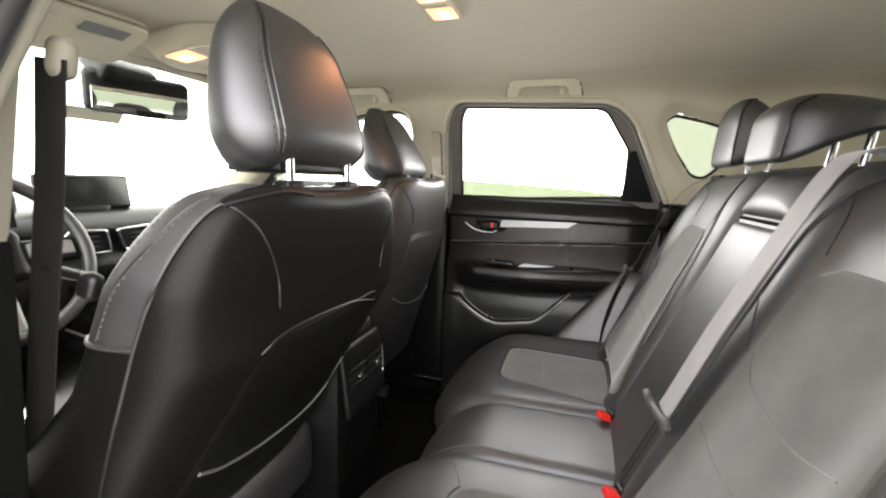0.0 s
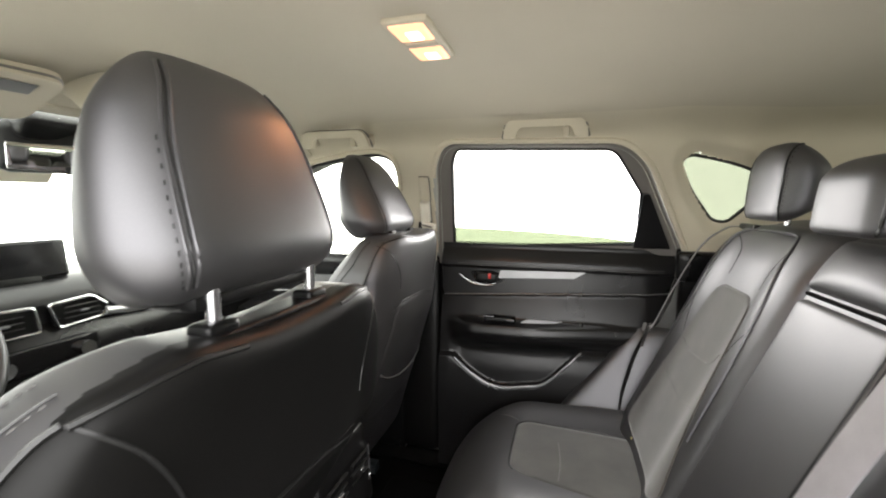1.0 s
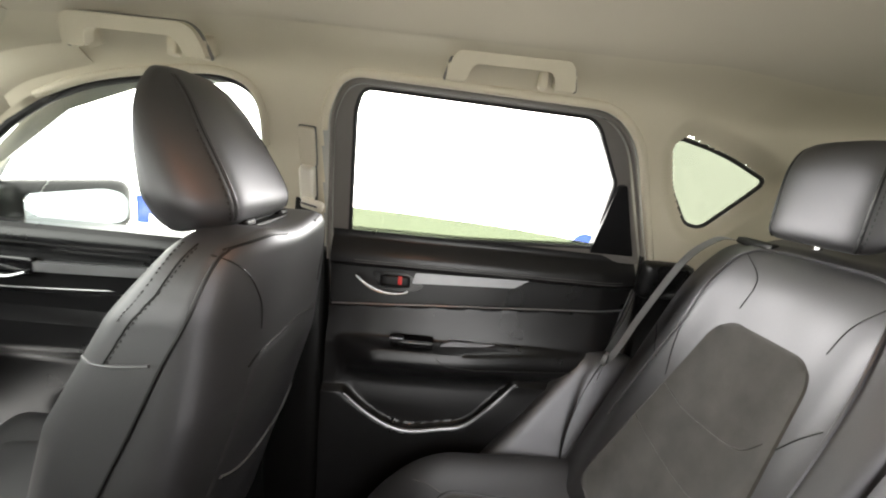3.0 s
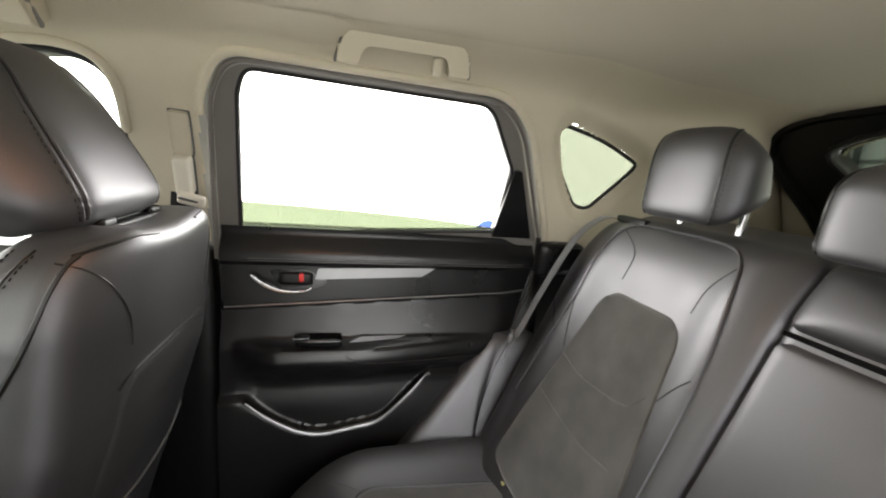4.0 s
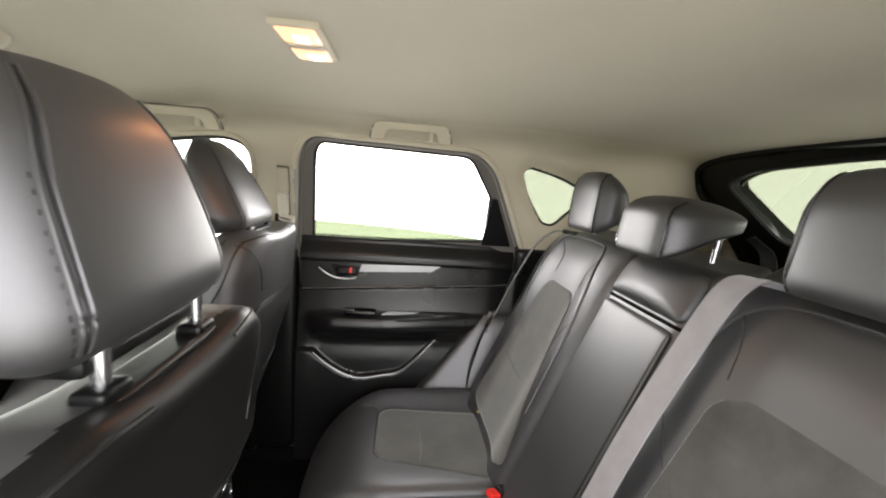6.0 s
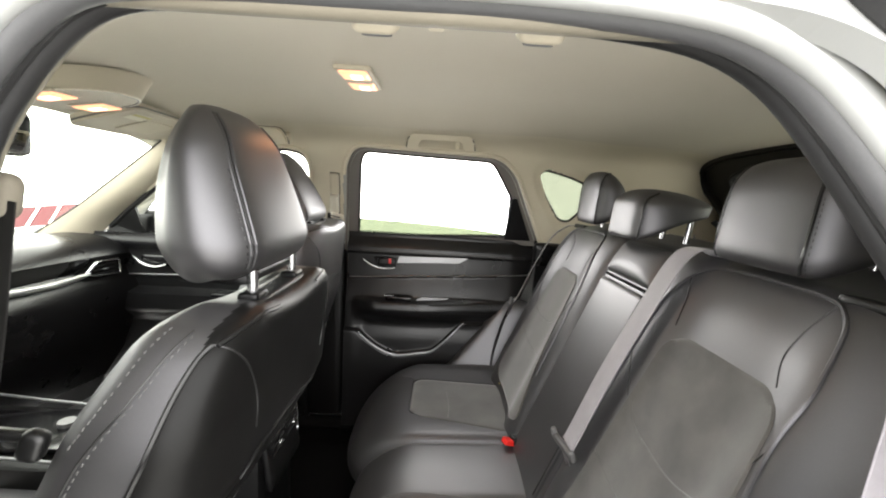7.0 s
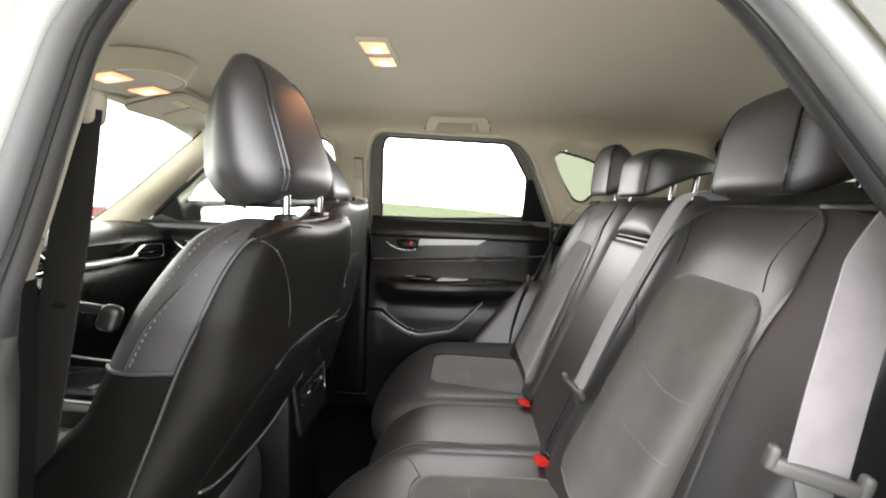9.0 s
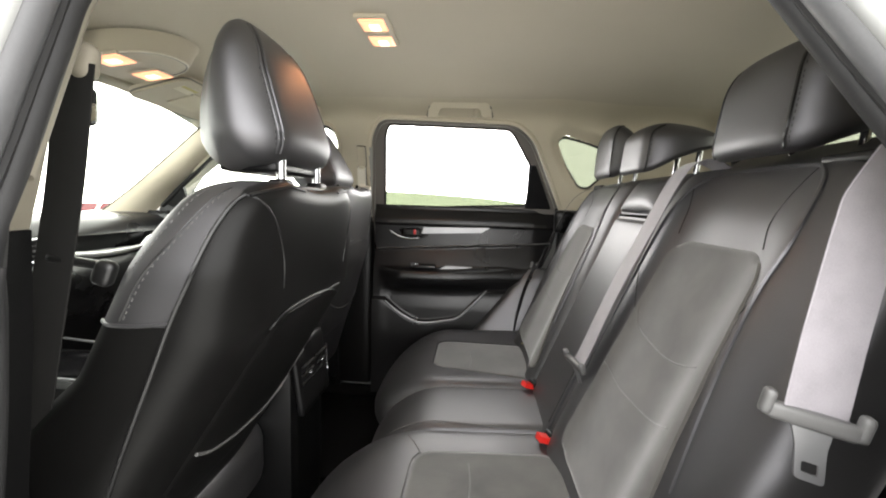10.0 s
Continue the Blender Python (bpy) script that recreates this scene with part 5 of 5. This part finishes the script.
wheel = thing("steering_wheel", (-0.78, -0.335, 0.93), "black leather steering wheel with silver spokes", "steering wheel")
wm = pose(-0.735, -0.335, 0.925, 0, 66, 0)
part("rim", tube([wm @ Vector((0.185 * math.cos(a), 0.185 * math.sin(a), 0)) for a in [2 * math.pi * i / 64 for i in range(64)]], 0.0155, 12, True), LEATHER, wheel)
part("hub", rbox((0.062, 0.070, 0.025), 0.022, 10, wm @ pose(0, 0, -0.02)), PLASTIC, wheel)
part("hub_badge", tube([wm @ Vector((0, 0, 0.004)), wm @ Vector((0, 0, 0.009))], 0.021, 20), CHROME, wheel)
for a in (90, -90):
    sp = part("spoke", rbox((0.028, 0.062, 0.010), 0.008, 8, wm @ pose(0, 0, 0, 0, 0, a - 90) @ pose(0, 0.115, -0.008)), PLASTIC, wheel)
    part("spoke_trim", rbox((0.018, 0.045, 0.005), 0.004, 6, wm @ pose(0, 0, 0, 0, 0, a - 90) @ pose(0, 0.112, 0.003)), ALU, sp)
    for k in range(2):
        part("spoke_button", rbox((0.006, 0.012, 0.003), 0.002, 3, wm @ pose(0, 0, 0, 0, 0, a - 90) @ pose(-0.009 + 0.018 * k, 0.100, 0.008)), GLOSSY, sp)
part("lower_spoke", rbox((0.062, 0.022, 0.008), 0.006, 8, wm @ pose(0.115, 0, -0.008)), ALU, wheel)
part("column", tube([wm @ Vector((0, 0, -0.03)), wm @ Vector((0, 0, -0.24))], 0.05, 16), PLASTIC, wheel)
for s in (-1, 1):
    part("stalk", tube([wm @ Vector((0, s * 0.04, -0.06)), wm @ Vector((-0.02, s * 0.17, -0.04))], 0.009, 8), PLASTIC, wheel)

rvm = thing("rear_view_mirror", (-0.79, 0.03, 1.35), "black rear-view mirror under the windscreen top", "rear-view mirror")
mm = pose(-0.775, 0.050, 1.322, 0, 4.0, -17.8)
part("housing", rbox((0.022, 0.128, 0.056), 0.020, 10, mm), PLASTIC, rvm)
part("mirror_glass", rbox((0.003, 0.116, 0.030), 0.003, 8, mm @ pose(0.0215, 0, -0.020)), SILVER, rvm, "mirror pane")
part("dimmer", rbox((0.006, 0.040, 0.010), 0.005, 6, mm @ pose(0.022, 0.02, -0.048)), PLASTIC, rvm)
part("sensor_housing", rbox((0.055, 0.075, 0.030), 0.02, 8, pose(-0.80, 0.020, 1.385, 0, 32, 0)), PLASTIC, rvm)
part("label_card", rbox((0.002, 0.075, 0.020), 0.001, 2, pose(-0.86, -0.02, 1.262, 0, 40, 0)), LABEL, rvm, "cream paper label")

ws = thing("window_3", (-1.0, 0, 1.0), "large clear windscreen over the dashboard", "window", kind="structure")
bm = bmesh.new()
A = [bm.verts.new((-1.38 + 0.12 * (abs(y) / 0.7) ** 2, y, 0.955)) for y in [0.7 * (-1 + 2 * i / 16) for i in range(17)]]
B = [bm.verts.new((-0.70 + 0.09 * (abs(y) / 0.7) ** 2, y * 0.80, 1.415 - 0.035 * (abs(y) / 0.7) ** 2)) for y in [0.7 * (-1 + 2 * i / 16) for i in range(17)]]
for i in range(16):
    bm.faces.new((A[i], A[i + 1], B[i + 1], B[i]))
g = bmesh.ops.extrude_face_region(bm, geom=bm.faces[:])
for v in [e for e in g["geom"] if isinstance(e, bmesh.types.BMVert)]:
    v.co += Vector((-0.004, 0, 0.004))
wpane = part("pane", bm, GLASS_CLEAR, ws)
wpane.visible_shadow = False
tagged(part("trim", tube(smooth_line([(-0.62, -0.56, 1.375), (-0.66, -0.3, 1.402), (-0.675, 0, 1.41), (-0.66, 0.3, 1.402), (-0.62, 0.56, 1.375)], 8), 0.014, 8), HEADLINER), "beige headliner edge above the windscreen", "trim", kind="structure")

for s, lab in ((-1, "beige sun visor with printed label and mirror flap"), (1, "beige sun visor folded up over the windscreen")):
    vz = thing("sun_visor", (-0.56, s * 0.33, 1.38), lab, "sun visor", "sun visors")
    vm = pose(-0.555, s * 0.335, 1.385, 0, -17, s * 7)
    vb = part("board", soft_plate(rounded([(-0.085, -0.195), (0.085, -0.195), (0.085, 0.195), (-0.085, 0.195)], 0.035, 6), [], lambda p: vm @ Vector((p[0], p[1], -0.010)), vm.to_3x3() @ Vector((0, 0, 0.020)), 0.006), HEADLINER, vz)
    part("board_edge", tube([vm @ Vector((p[0], p[1], -0.002)) for p in rounded([(-0.085, -0.195), (0.085, -0.195), (0.085, 0.195), (-0.085, 0.195)], 0.036, 6)], 0.0026, 6, True), FRAMEGREY, vb)
    part("mirror_flap", rbox((0.045, 0.075, 0.004), 0.004, 6, vm @ pose(0, 0, -0.011)), BEIGE, vz)
    part("label", rbox((0.018, 0.040, 0.0006), 0.0004, 2, vm @ pose(0.045, -s * 0.12, -0.0118)), LABEL if s > 0 else SATIN, vz)
    if s > 0:
        part("label_stripe", rbox((0.006, 0.038, 0.0004), 0.0003, 2, vm @ pose(0.055, -s * 0.12, -0.0126)), YELLOW, vz)
    for k in range(2):
        part("print_bar", rbox((0.0015, 0.014, 0.0004), 0.0003, 2, vm @ pose(0.030 + 0.008 * k, -s * (0.06 + 0.01 * k), -0.0126)), INK, vz)
    part("hinge", tube([vm @ Vector((0.075, s * 0.15, 0)), vm @ Vector((0.075, s * 0.22, 0.008))], 0.006, 8), BEIGE, vz)

oc = thing("overhead_console", (-0.46, 0.01, 1.40), "beige overhead console with two lit reading lamps", "overhead console")
om = pose(-0.468, 0.008, 1.404, 0, -8, 0)
def oval(r, a, z):
    """A point of the console's rounded outline, r from its middle."""
    c, q = math.cos(a), math.sin(a)
    k = (abs(c) ** 2.8 + abs(q) ** 2.8) ** (-1 / 2.8)
    x = 0.120 * r * k * c
    return om @ Vector((x, 0.099 * r * k * q * (1 - 0.22 * max(0.0, x / 0.120) ** 2), z))


bm = bmesh.new()
rings = []
for k in range(19):
    r = 0.05 + 1.13 * k / 18
    z = -0.0145 + 0.040 * step(0.86, 1.20, r)
    rings.append([bm.verts.new(oval(r, 2 * math.pi * i / 72, z)) for i in range(72)])
bm.faces.new(rings[0])
for A, B in zip(rings, rings[1:]):
    for i in range(72):
        bm.faces.new((A[i], A[(i + 1) % 72], B[(i + 1) % 72], B[i]))
bm.faces.new(rings[-1])
part("housing", bm, HEADLINER, oc)
part("edge_line", tube([oval(0.86, -1.9 + 3.8 * i / 60, -0.0145) for i in range(61)], 0.0016, 6), FRAMEGREY, oc, "thin shadow joint")
part("edge_rim", tube([oval(0.89, -1.5 + 3.0 * i / 60, -0.0142) for i in range(61)], 0.0022, 6), PALE, oc, "pale raised rim")
for y in (-0.060, 0.060):
    part("lamp_frame", rbox((0.040, 0.036, 0.004), 0.004, 6, om @ pose(-0.012, y, -0.014)), BEIGE, oc)
    ln = part("lamp_lens", rbox((0.034, 0.030, 0.003), 0.003, 6, om @ pose(-0.012, y, -0.0175)), BULB, oc, "glowing warm lamp lens")
    part("bulb", rbox((0.014, 0.012, 0.002), 0.002, 4, om @ pose(-0.012, y, -0.0205)), BULB_HOT, oc)

dl = thing("dome_lamp", (0.132, -0.02, 1.46), "beige ceiling lamp with two glowing warm lenses", "ceiling lamp")
part("housing", rbox((0.036, 0.082, 0.006), 0.005, 10, pose(0.132, -0.018, 1.4645)), BEIGE, dl)
for y, hh in ((-0.062, 0.031), (0.028, 0.031)):
    part("lamp_lens", rbox((0.028, hh, 0.004), 0.004, 8, pose(0.132, y, 1.4600)), BULB, dl, "glowing warm lamp lens")
    part("bulb", rbox((0.011, hh * 0.5, 0.002), 0.002, 4, pose(0.135, y + 0.005, 1.4558)), BULB_HOT, dl)
part("switch_bar", rbox((0.026, 0.010, 0.004), 0.003, 5, pose(0.132, -0.017, 1.4590)), BEIGE, dl)

# ---- rear of the cabin ----
tg = thing("tailgate", (1.3, 0, 1.0), "black-lined tailgate with tinted rear window", "tailgate")
def tgp(p):
    return (1.235 + 0.45 * (1.40 - p[1]) + 0.03 * (1 - (p[0] / 0.7) ** 2), p[0], p[1])
HALF = [(0.47, 1.00), (0.53, 1.162), (0.628, 1.318), (0.612, 1.378), (0.52, 1.408), (0.26, 1.424)]
TO = rounded([(-y, z) for y, z in HALF] + [(y, z) for y, z in HALF[::-1]], [0.02, 0.06, 0.05, 0.05, 0.05, 0.05] + [0.05, 0.05, 0.05, 0.05, 0.06, 0.02], 6)
TI = rounded([(-0.36, 1.165), (-0.515, 1.330), (-0.42, 1.368), (-0.14, 1.388), (0.14, 1.388), (0.42, 1.368), (0.515, 1.330), (0.36, 1.165)], [0.05, 0.04, 0.05, 0.1, 0.1, 0.05, 0.04, 0.05], 6)
part("lining", plate(TO, [TI], tgp, (0.06, 0, 0.01)), PLASTIC, tg, smooth=False)
part("lining_rim", tube([tgp(p) for p in TO], 0.016, 8, True), PLASTIC, tg)
rw = part("window_pane", plate(TI, [], lambda p: (tgp(p)[0] + 0.03, *tgp(p)[1:]), (0.004, 0, 0)), GLASS_TINT, tg, "green tinted rear window pane", smooth=False)
rw.visible_shadow = False
part("window_rim", tube([tgp(p) for p in TI], 0.007, 6, True), RUBBER, tg)
part("lower_lining", rbox((0.04, 0.66, 0.35), 0.02, 4, pose(1.50, 0, 0.66)), PLASTIC, tg)
lc = thing("load_cover", (1.1, 0, 0.98), "black load bay cover behind the bench", "load cover")
part("sheet", rbox((0.26, 0.62, 0.006), 0.005, 8, pose(1.16, 0, 1.00, 0, -1, 0)), CARPET, lc)
part("cassette", rbox((0.030, 0.60, 0.028), 0.02, 8, pose(0.90, 0, 1.015)), PLASTIC, lc)

# ---- floor ----
tagged(part("floor", rbox((1.25, 0.74, 0.02), 0.01, 4, pose(0.2, 0, 0.205)), CARPET), "black carpeted car floor", "floor", kind="structure")
tagged(part("baseboard", rbox((0.02, 0.72, 0.16), 0.01, 4, pose(0.60, 0, 0.34)), CARPET), "black carpeted step under the rear bench", "trim", kind="structure")
for s in (1, -1):
    tagged(part("trim", tube(smooth_line([(-0.95, s * 0.71, 0.275), (-0.1, s * 0.71, 0.255), (0.30, s * 0.70, 0.27), (0.42, s * 0.68, 0.34)], 6), 0.035, 10, flat=0.8), CARPET), "black carpeted door sill trim", "trim", kind="structure")
for s in (1, -1):
    tagged(part("trim", rbox((0.22, 0.012, 0.36), 0.008, 4, pose(-1.215, s * 0.738, 0.58)), CARPET), "black footwell side trim below the dashboard", "trim", kind="structure")
mat_f = thing("floor_mat", (0.02, 0.36, 0.23), "black carpet floor mat in the rear footwell", "floor mat")
part("carpet", rbox((0.17, 0.22, 0.006), 0.005, 8, pose(-0.02, 0.38, 0.232)), CARPET, mat_f)
part("hem", tube([(-0.02 + p[0], 0.38 + p[1], 0.236) for p in rounded([(-0.17, -0.22), (0.17, -0.22), (0.17, 0.22), (-0.17, 0.22)], 0.03, 5)], 0.004, 6, True), CARPET, mat_f)

# ---- open left rear doorway ----
OPEN_IN = [(-0.075, 0.30), (-0.048, 0.70), (-0.014, 0.92), (-0.001, 1.06), (-0.014, 1.20), (-0.020, 1.28), (0.0, 1.355), (0.040, 1.391), (0.12, 1.399), (0.26, 1.400), (0.364, 1.400), (0.466, 1.394), (0.531, 1.380), (0.574, 1.350), (0.603, 1.304), (0.630, 1.240), (0.656, 1.175), (0.682, 1.115), (0.707, 1.05), (0.712, 0.98), (0.69, 0.90), (0.655, 0.83), (0.61, 0.77), (0.555, 0.71), (0.50, 0.64), (0.46, 0.59), (0.43, 0.52), (0.41, 0.40), (0.38, 0.30)]


def left(extra):
    return lambda p: (p[0], -(lean(p[1]) + extra), p[1])


soft_in = [Vector((p.x, p.y)) for p in smooth_line([(x, z, 0) for x, z in OPEN_IN], 4, True)]


def inset(d):
    out = []
    k = len(soft_in)
    for i, p in enumerate(soft_in):
        t = (soft_in[(i + 1) % k] - soft_in[i - 1]).normalized()
        out.append(p + Vector((t.y, -t.x)) * d)
    return out


hole_f = [(-0.95, 0.985), (-0.80, 1.15), (-0.60, 1.27), (-0.42, 1.33), (-0.22, 1.355), (-0.16, 1.33), (-0.16, 0.985)]
bodyw = [(-1.45, -0.05), (-1.45, 0.98), (-1.0, 1.06), (-0.45, 1.44), (0.0, 1.53), (0.50, 1.525), (0.80, 1.49), (1.5, 1.40), (1.5, -0.05)]
tagged(part("wall_left", plate(bodyw, [inset(0.004), hole_f], lambda p: (p[0], -(skin(*p) + 0.045), p[1]), (0, -0.02, 0.006)), PAINT, smooth=False), "white painted body side round the open rear doorway", "car body", kind="structure")
tagged(part("trim", tube([left(0.048)(p) for p in inset(0.001)], 0.013, 12, True), PAINT), "white rounded flange of the open doorway", "car body", kind="structure")
# grey lip: the white flange's turn into shade put into the colour
tagged(part("door_seal", tube([left(0.030)(p) for p in inset(0.004)], 0.0150, 14, True), FLANGE_SHADED), "outer lip of the open doorway, grey for the white flange's shaded side", "seal", kind="structure")
tagged(part("door_seal", tube([left(0.013)(p) for p in inset(0.009)], 0.0050, 8, True), RUBBER), "raised ridge of the doorway's black rubber seal", "seal", kind="structure")
tagged(part("door_seal", tube([left(0.000)(p) for p in inset(0.003)], 0.0115, 12, True), RUBBER), "thick black rubber seal round the open doorway", "seal", kind="structure")
tagged(part("trim", tube([left(-0.018)(p) for p in inset(-0.008) if p.y > 1.06 and p.x < 0.50], 0.009, 10), BEIGE_DIM), "beige trim edge inside the open doorway, darkened for dimmer light", "trim", kind="structure")
def post_in(z):
    """How far in the near door pillar's trim stands."""
    return min(0.608, lean(z) - 0.035)


PILLAR = [(-0.24, 1.045), (-0.24, 1.20), (-0.20, 1.30), (-0.17, 1.392), (-0.025, 1.392), (-0.030, 1.33), (-0.036, 1.26), (-0.036, 1.20), (-0.054, 1.14), (-0.070, 1.087), (-0.084, 1.045)]
tagged(part("trim", soft_plate(PILLAR, [], lambda p: (p[0], -post_in(p[1]), p[1]), (0.014, -0.042, 0.0), 0.004), BEIGE_DIM), "beige plastic trim of the near door pillar, darkened for dimmer light", "trim", kind="structure")
FOOT = [(-0.25, 0.25), (-0.24, 1.0445), (-0.084, 1.0445), (-0.092, 0.93), (-0.112, 0.76), (-0.12, 0.60), (-0.10, 0.42), (-0.06, 0.25)]
tagged(part("trim", soft_plate(FOOT, [], lambda p: (p[0], -0.606, p[1]), (0.03, -0.079, 0.0), 0.004), MATTE), "black plastic foot of the near door pillar", "trim", kind="structure")
tagged(part("trim", tube(smooth_line([(p[0], -(skin(*p) + 0.068), p[1]) for p in [(0.53, 1.440), (0.560, 1.410), (0.580, 1.368), (0.602, 1.328), (0.630, 1.278), (0.675, 1.21)]], 6), 0.012, 8), RUBBER), "black moulding round the outside quarter window", "trim", kind="structure")
tagged(part("trim", plate([(0.570, 1.405), (0.590, 1.363), (0.640, 1.273), (0.685, 1.21), (1.0, 1.2), (1.1, 1.35), (0.8, 1.43)], [], lambda p: (p[0], -(skin(*p) + 0.064), p[1]), (0, -0.008, 0)), GLOSSY, smooth=False), "dark glossy outside quarter pane", "window", kind="structure")
# the open rear door stands out from the pillar, its lining towards the doorway
od = thing("rear_door", (-0.14, -0.82, 0.10), "open black-lined rear car door", "car door")
dm = pose(-0.145, -0.815, 0.0, 0, 0, -84)
part("door_card", rbox((0.49, 0.05, 0.46), 0.03, 8, dm @ pose(0.50, 0.0, 0.55)), SOFT, od)
part("window_frame", tube([dm @ Vector(p) for p in smooth_line([(0.03, 0, 1.0), (0.05, 0, 1.34), (0.12, 0, 1.42), (0.55, 0, 1.41), (0.72, 0, 1.36), (0.98, 0, 1.02)], 6)], 0.022, 8), RUBBER, od)
tagged(part("trim", plate([(p[0], p[1]) for p in FTOP[2:11]] + [(-0.02, 1.375), (-0.02, 1.40), (-0.56, 1.40), (-0.72, 1.30)], [], left(-0.012), (0, -0.045, 0.02)), BEIGE, smooth=False), "beige roof rail trim above the driver's door", "trim", kind="structure")

# ---- roof edge trims ----
for s in (-1,):
    line = [(x, s * (0.568 + 0.055 * step(0.55, 0.8, x)), roof_z(x, 0.57) + 0.012) for x in [-0.60 + 1.85 * i / 50 for i in range(51)]]
    tagged(part("trim", tube(line, 0.016, 10), BEIGE_DIM), "beige rounded edge of the headliner, darkened for dimmer light", "trim", kind="structure")
bm = bmesh.new()
roof = [[bm.verts.new((x, y, 1.545 - 0.08 * (abs(y) / 0.66) ** 3 - 0.10 * max(0, -0.2 - x) ** 1.5 * 4 - 0.02 * max(0, x - 0.6))) for y in [0.68 * (-1 + 2 * j / 12) for j in range(13)]] for x in [-0.72 + 2.05 * i / 16 for i in range(17)]]
for i in range(16):
    for j in range(12):
        bm.faces.new((roof[i][j], roof[i + 1][j], roof[i + 1][j + 1], roof[i][j + 1]))
g = bmesh.ops.extrude_face_region(bm, geom=bm.faces[:])
for v in [e for e in g["geom"] if isinstance(e, bmesh.types.BMVert)]:
    v.co.z += 0.012
tagged(part("roof", bm, PAINT), "white painted car roof panel", "car roof", kind="structure")
# tailgate pillars close the corners
tagged(part("trim", plate([(-0.74, 0.98), (-0.74, 1.43), (0.74, 1.43), (0.74, 0.98)], [TI], lambda p: (tgp(p)[0] + 0.040, *tgp(p)[1:]), (0.012, 0, 0)), BEIGE, smooth=False), "beige pillar trims beside the tailgate", "trim", kind="structure")
for s in (1, -1):
    tagged(part("trim", tube(smooth_line([(1.20, s * 0.655, 1.40), (1.28, s * 0.67, 1.30), (1.40, s * 0.69, 1.05)], 5), 0.05, 10), BEIGE), "beige corner trim beside the tailgate", "trim", kind="structure")

# outer skin of the car's right side, open at the windows
hole_r = [(p[0] + (p[0] - 0.3) * 0.08, p[1] + (p[1] - 1.2) * 0.06) for p in HOLE]
hole_r = [(x, max(1.025, z)) for x, z in hole_r]
hole_q = [(0.655, 1.335), (0.70, 1.365), (0.82, 1.350), (0.975, 1.28), (0.845, 1.10), (0.760, 1.10)]
tagged(part("wall_right", plate([(-1.45, -0.05), (-1.45, 0.98), (-1.0, 1.04), (-0.45, 1.42), (0.0, 1.50), (0.50, 1.50), (0.80, 1.47), (1.5, 1.38), (1.5, -0.05)], [hole_f, hole_r, hole_q], lambda p: (p[0], skin(*p) + 0.062, p[1]), (0, 0.015, 0.004)), PAINT, smooth=False), "white painted body side with window openings", "car body", kind="structure")

# ---- outside ----
sign = thing("wall_sign", (-3.2, 5.0, 0.2), "blue letters low on the white studio wall", "sign")
fc = bpy.data.curves.new("letter", "FONT")
fc.body, fc.size, fc.extrude, fc.offset = "R", 0.44, 0.01, 0.022
fc.materials.append(BLUE)
let = new("letter", fc)
let.parent = sign
let.matrix_local = Matrix.Translation((-0.36, 0.02, -0.045)) @ pose(0, 0, 0, 90, 0, 0) @ Matrix.Diagonal((1.6, 1.0, 1.0, 1.0))
part("letter_stroke", plate([(-4.62, 0.13), (-4.52, 0.13), (-4.34, 0.46), (-4.44, 0.46)], [], lambda p: (p[0], 5.02, p[1]), (0, 0.02, 0)), BLUE, sign, smooth=False)
part("letter_stroke", plate([(-4.34, 0.13), (-4.24, 0.13), (-4.34, 0.46), (-4.44, 0.46)], [], lambda p: (p[0], 5.0, p[1]), (0, 0.015, 0)), BLUE, sign, smooth=False)
dsc = thing("wall_disc", (2.15, 5.0, 0.3), "round blue sign low on the white studio wall", "sign")
part("disc", tube([(2.15, 4.99, 0.36), (2.15, 5.03, 0.36)], 0.18, 32), BLUE, dsc)
rs = thing("sign_board", (-2.05, 1.6, -0.25), "standing sign with slanted red stripes outside the windscreen", "sign")
for k in range(3):
    y = 1.37 + 0.175 * k
    part("stripe", plate([(y - 0.9, -0.25), (y - 0.78, -0.25), (y + 0.19, 1.005), (y + 0.09, 1.005)], [], lambda p: (-2.05 - 0.03 * k, p[0], p[1]), (-0.02, 0, 0)), REDSIGN, rs, smooth=False)
gd = thing("garage_door", (5.2, 2.0, 0), "grey-blue sectional door in a dark steel frame", "door")
part("leaf", rbox((0.04, 1.0, 2.0), 0.02, 2, pose(5.2, 1.95, 1.75)), GREYWALL, gd)
part("post", rbox((0.06, 0.06, 2.0), 0.01, 2, pose(5.12, 2.98, 1.75)), STEEL, gd)
for k in range(5):
    part("joint", rbox((0.01, 1.0, 0.015), 0.004, 2, pose(5.15, 1.95, 0.5 + 0.55 * k)), STEEL, gd)
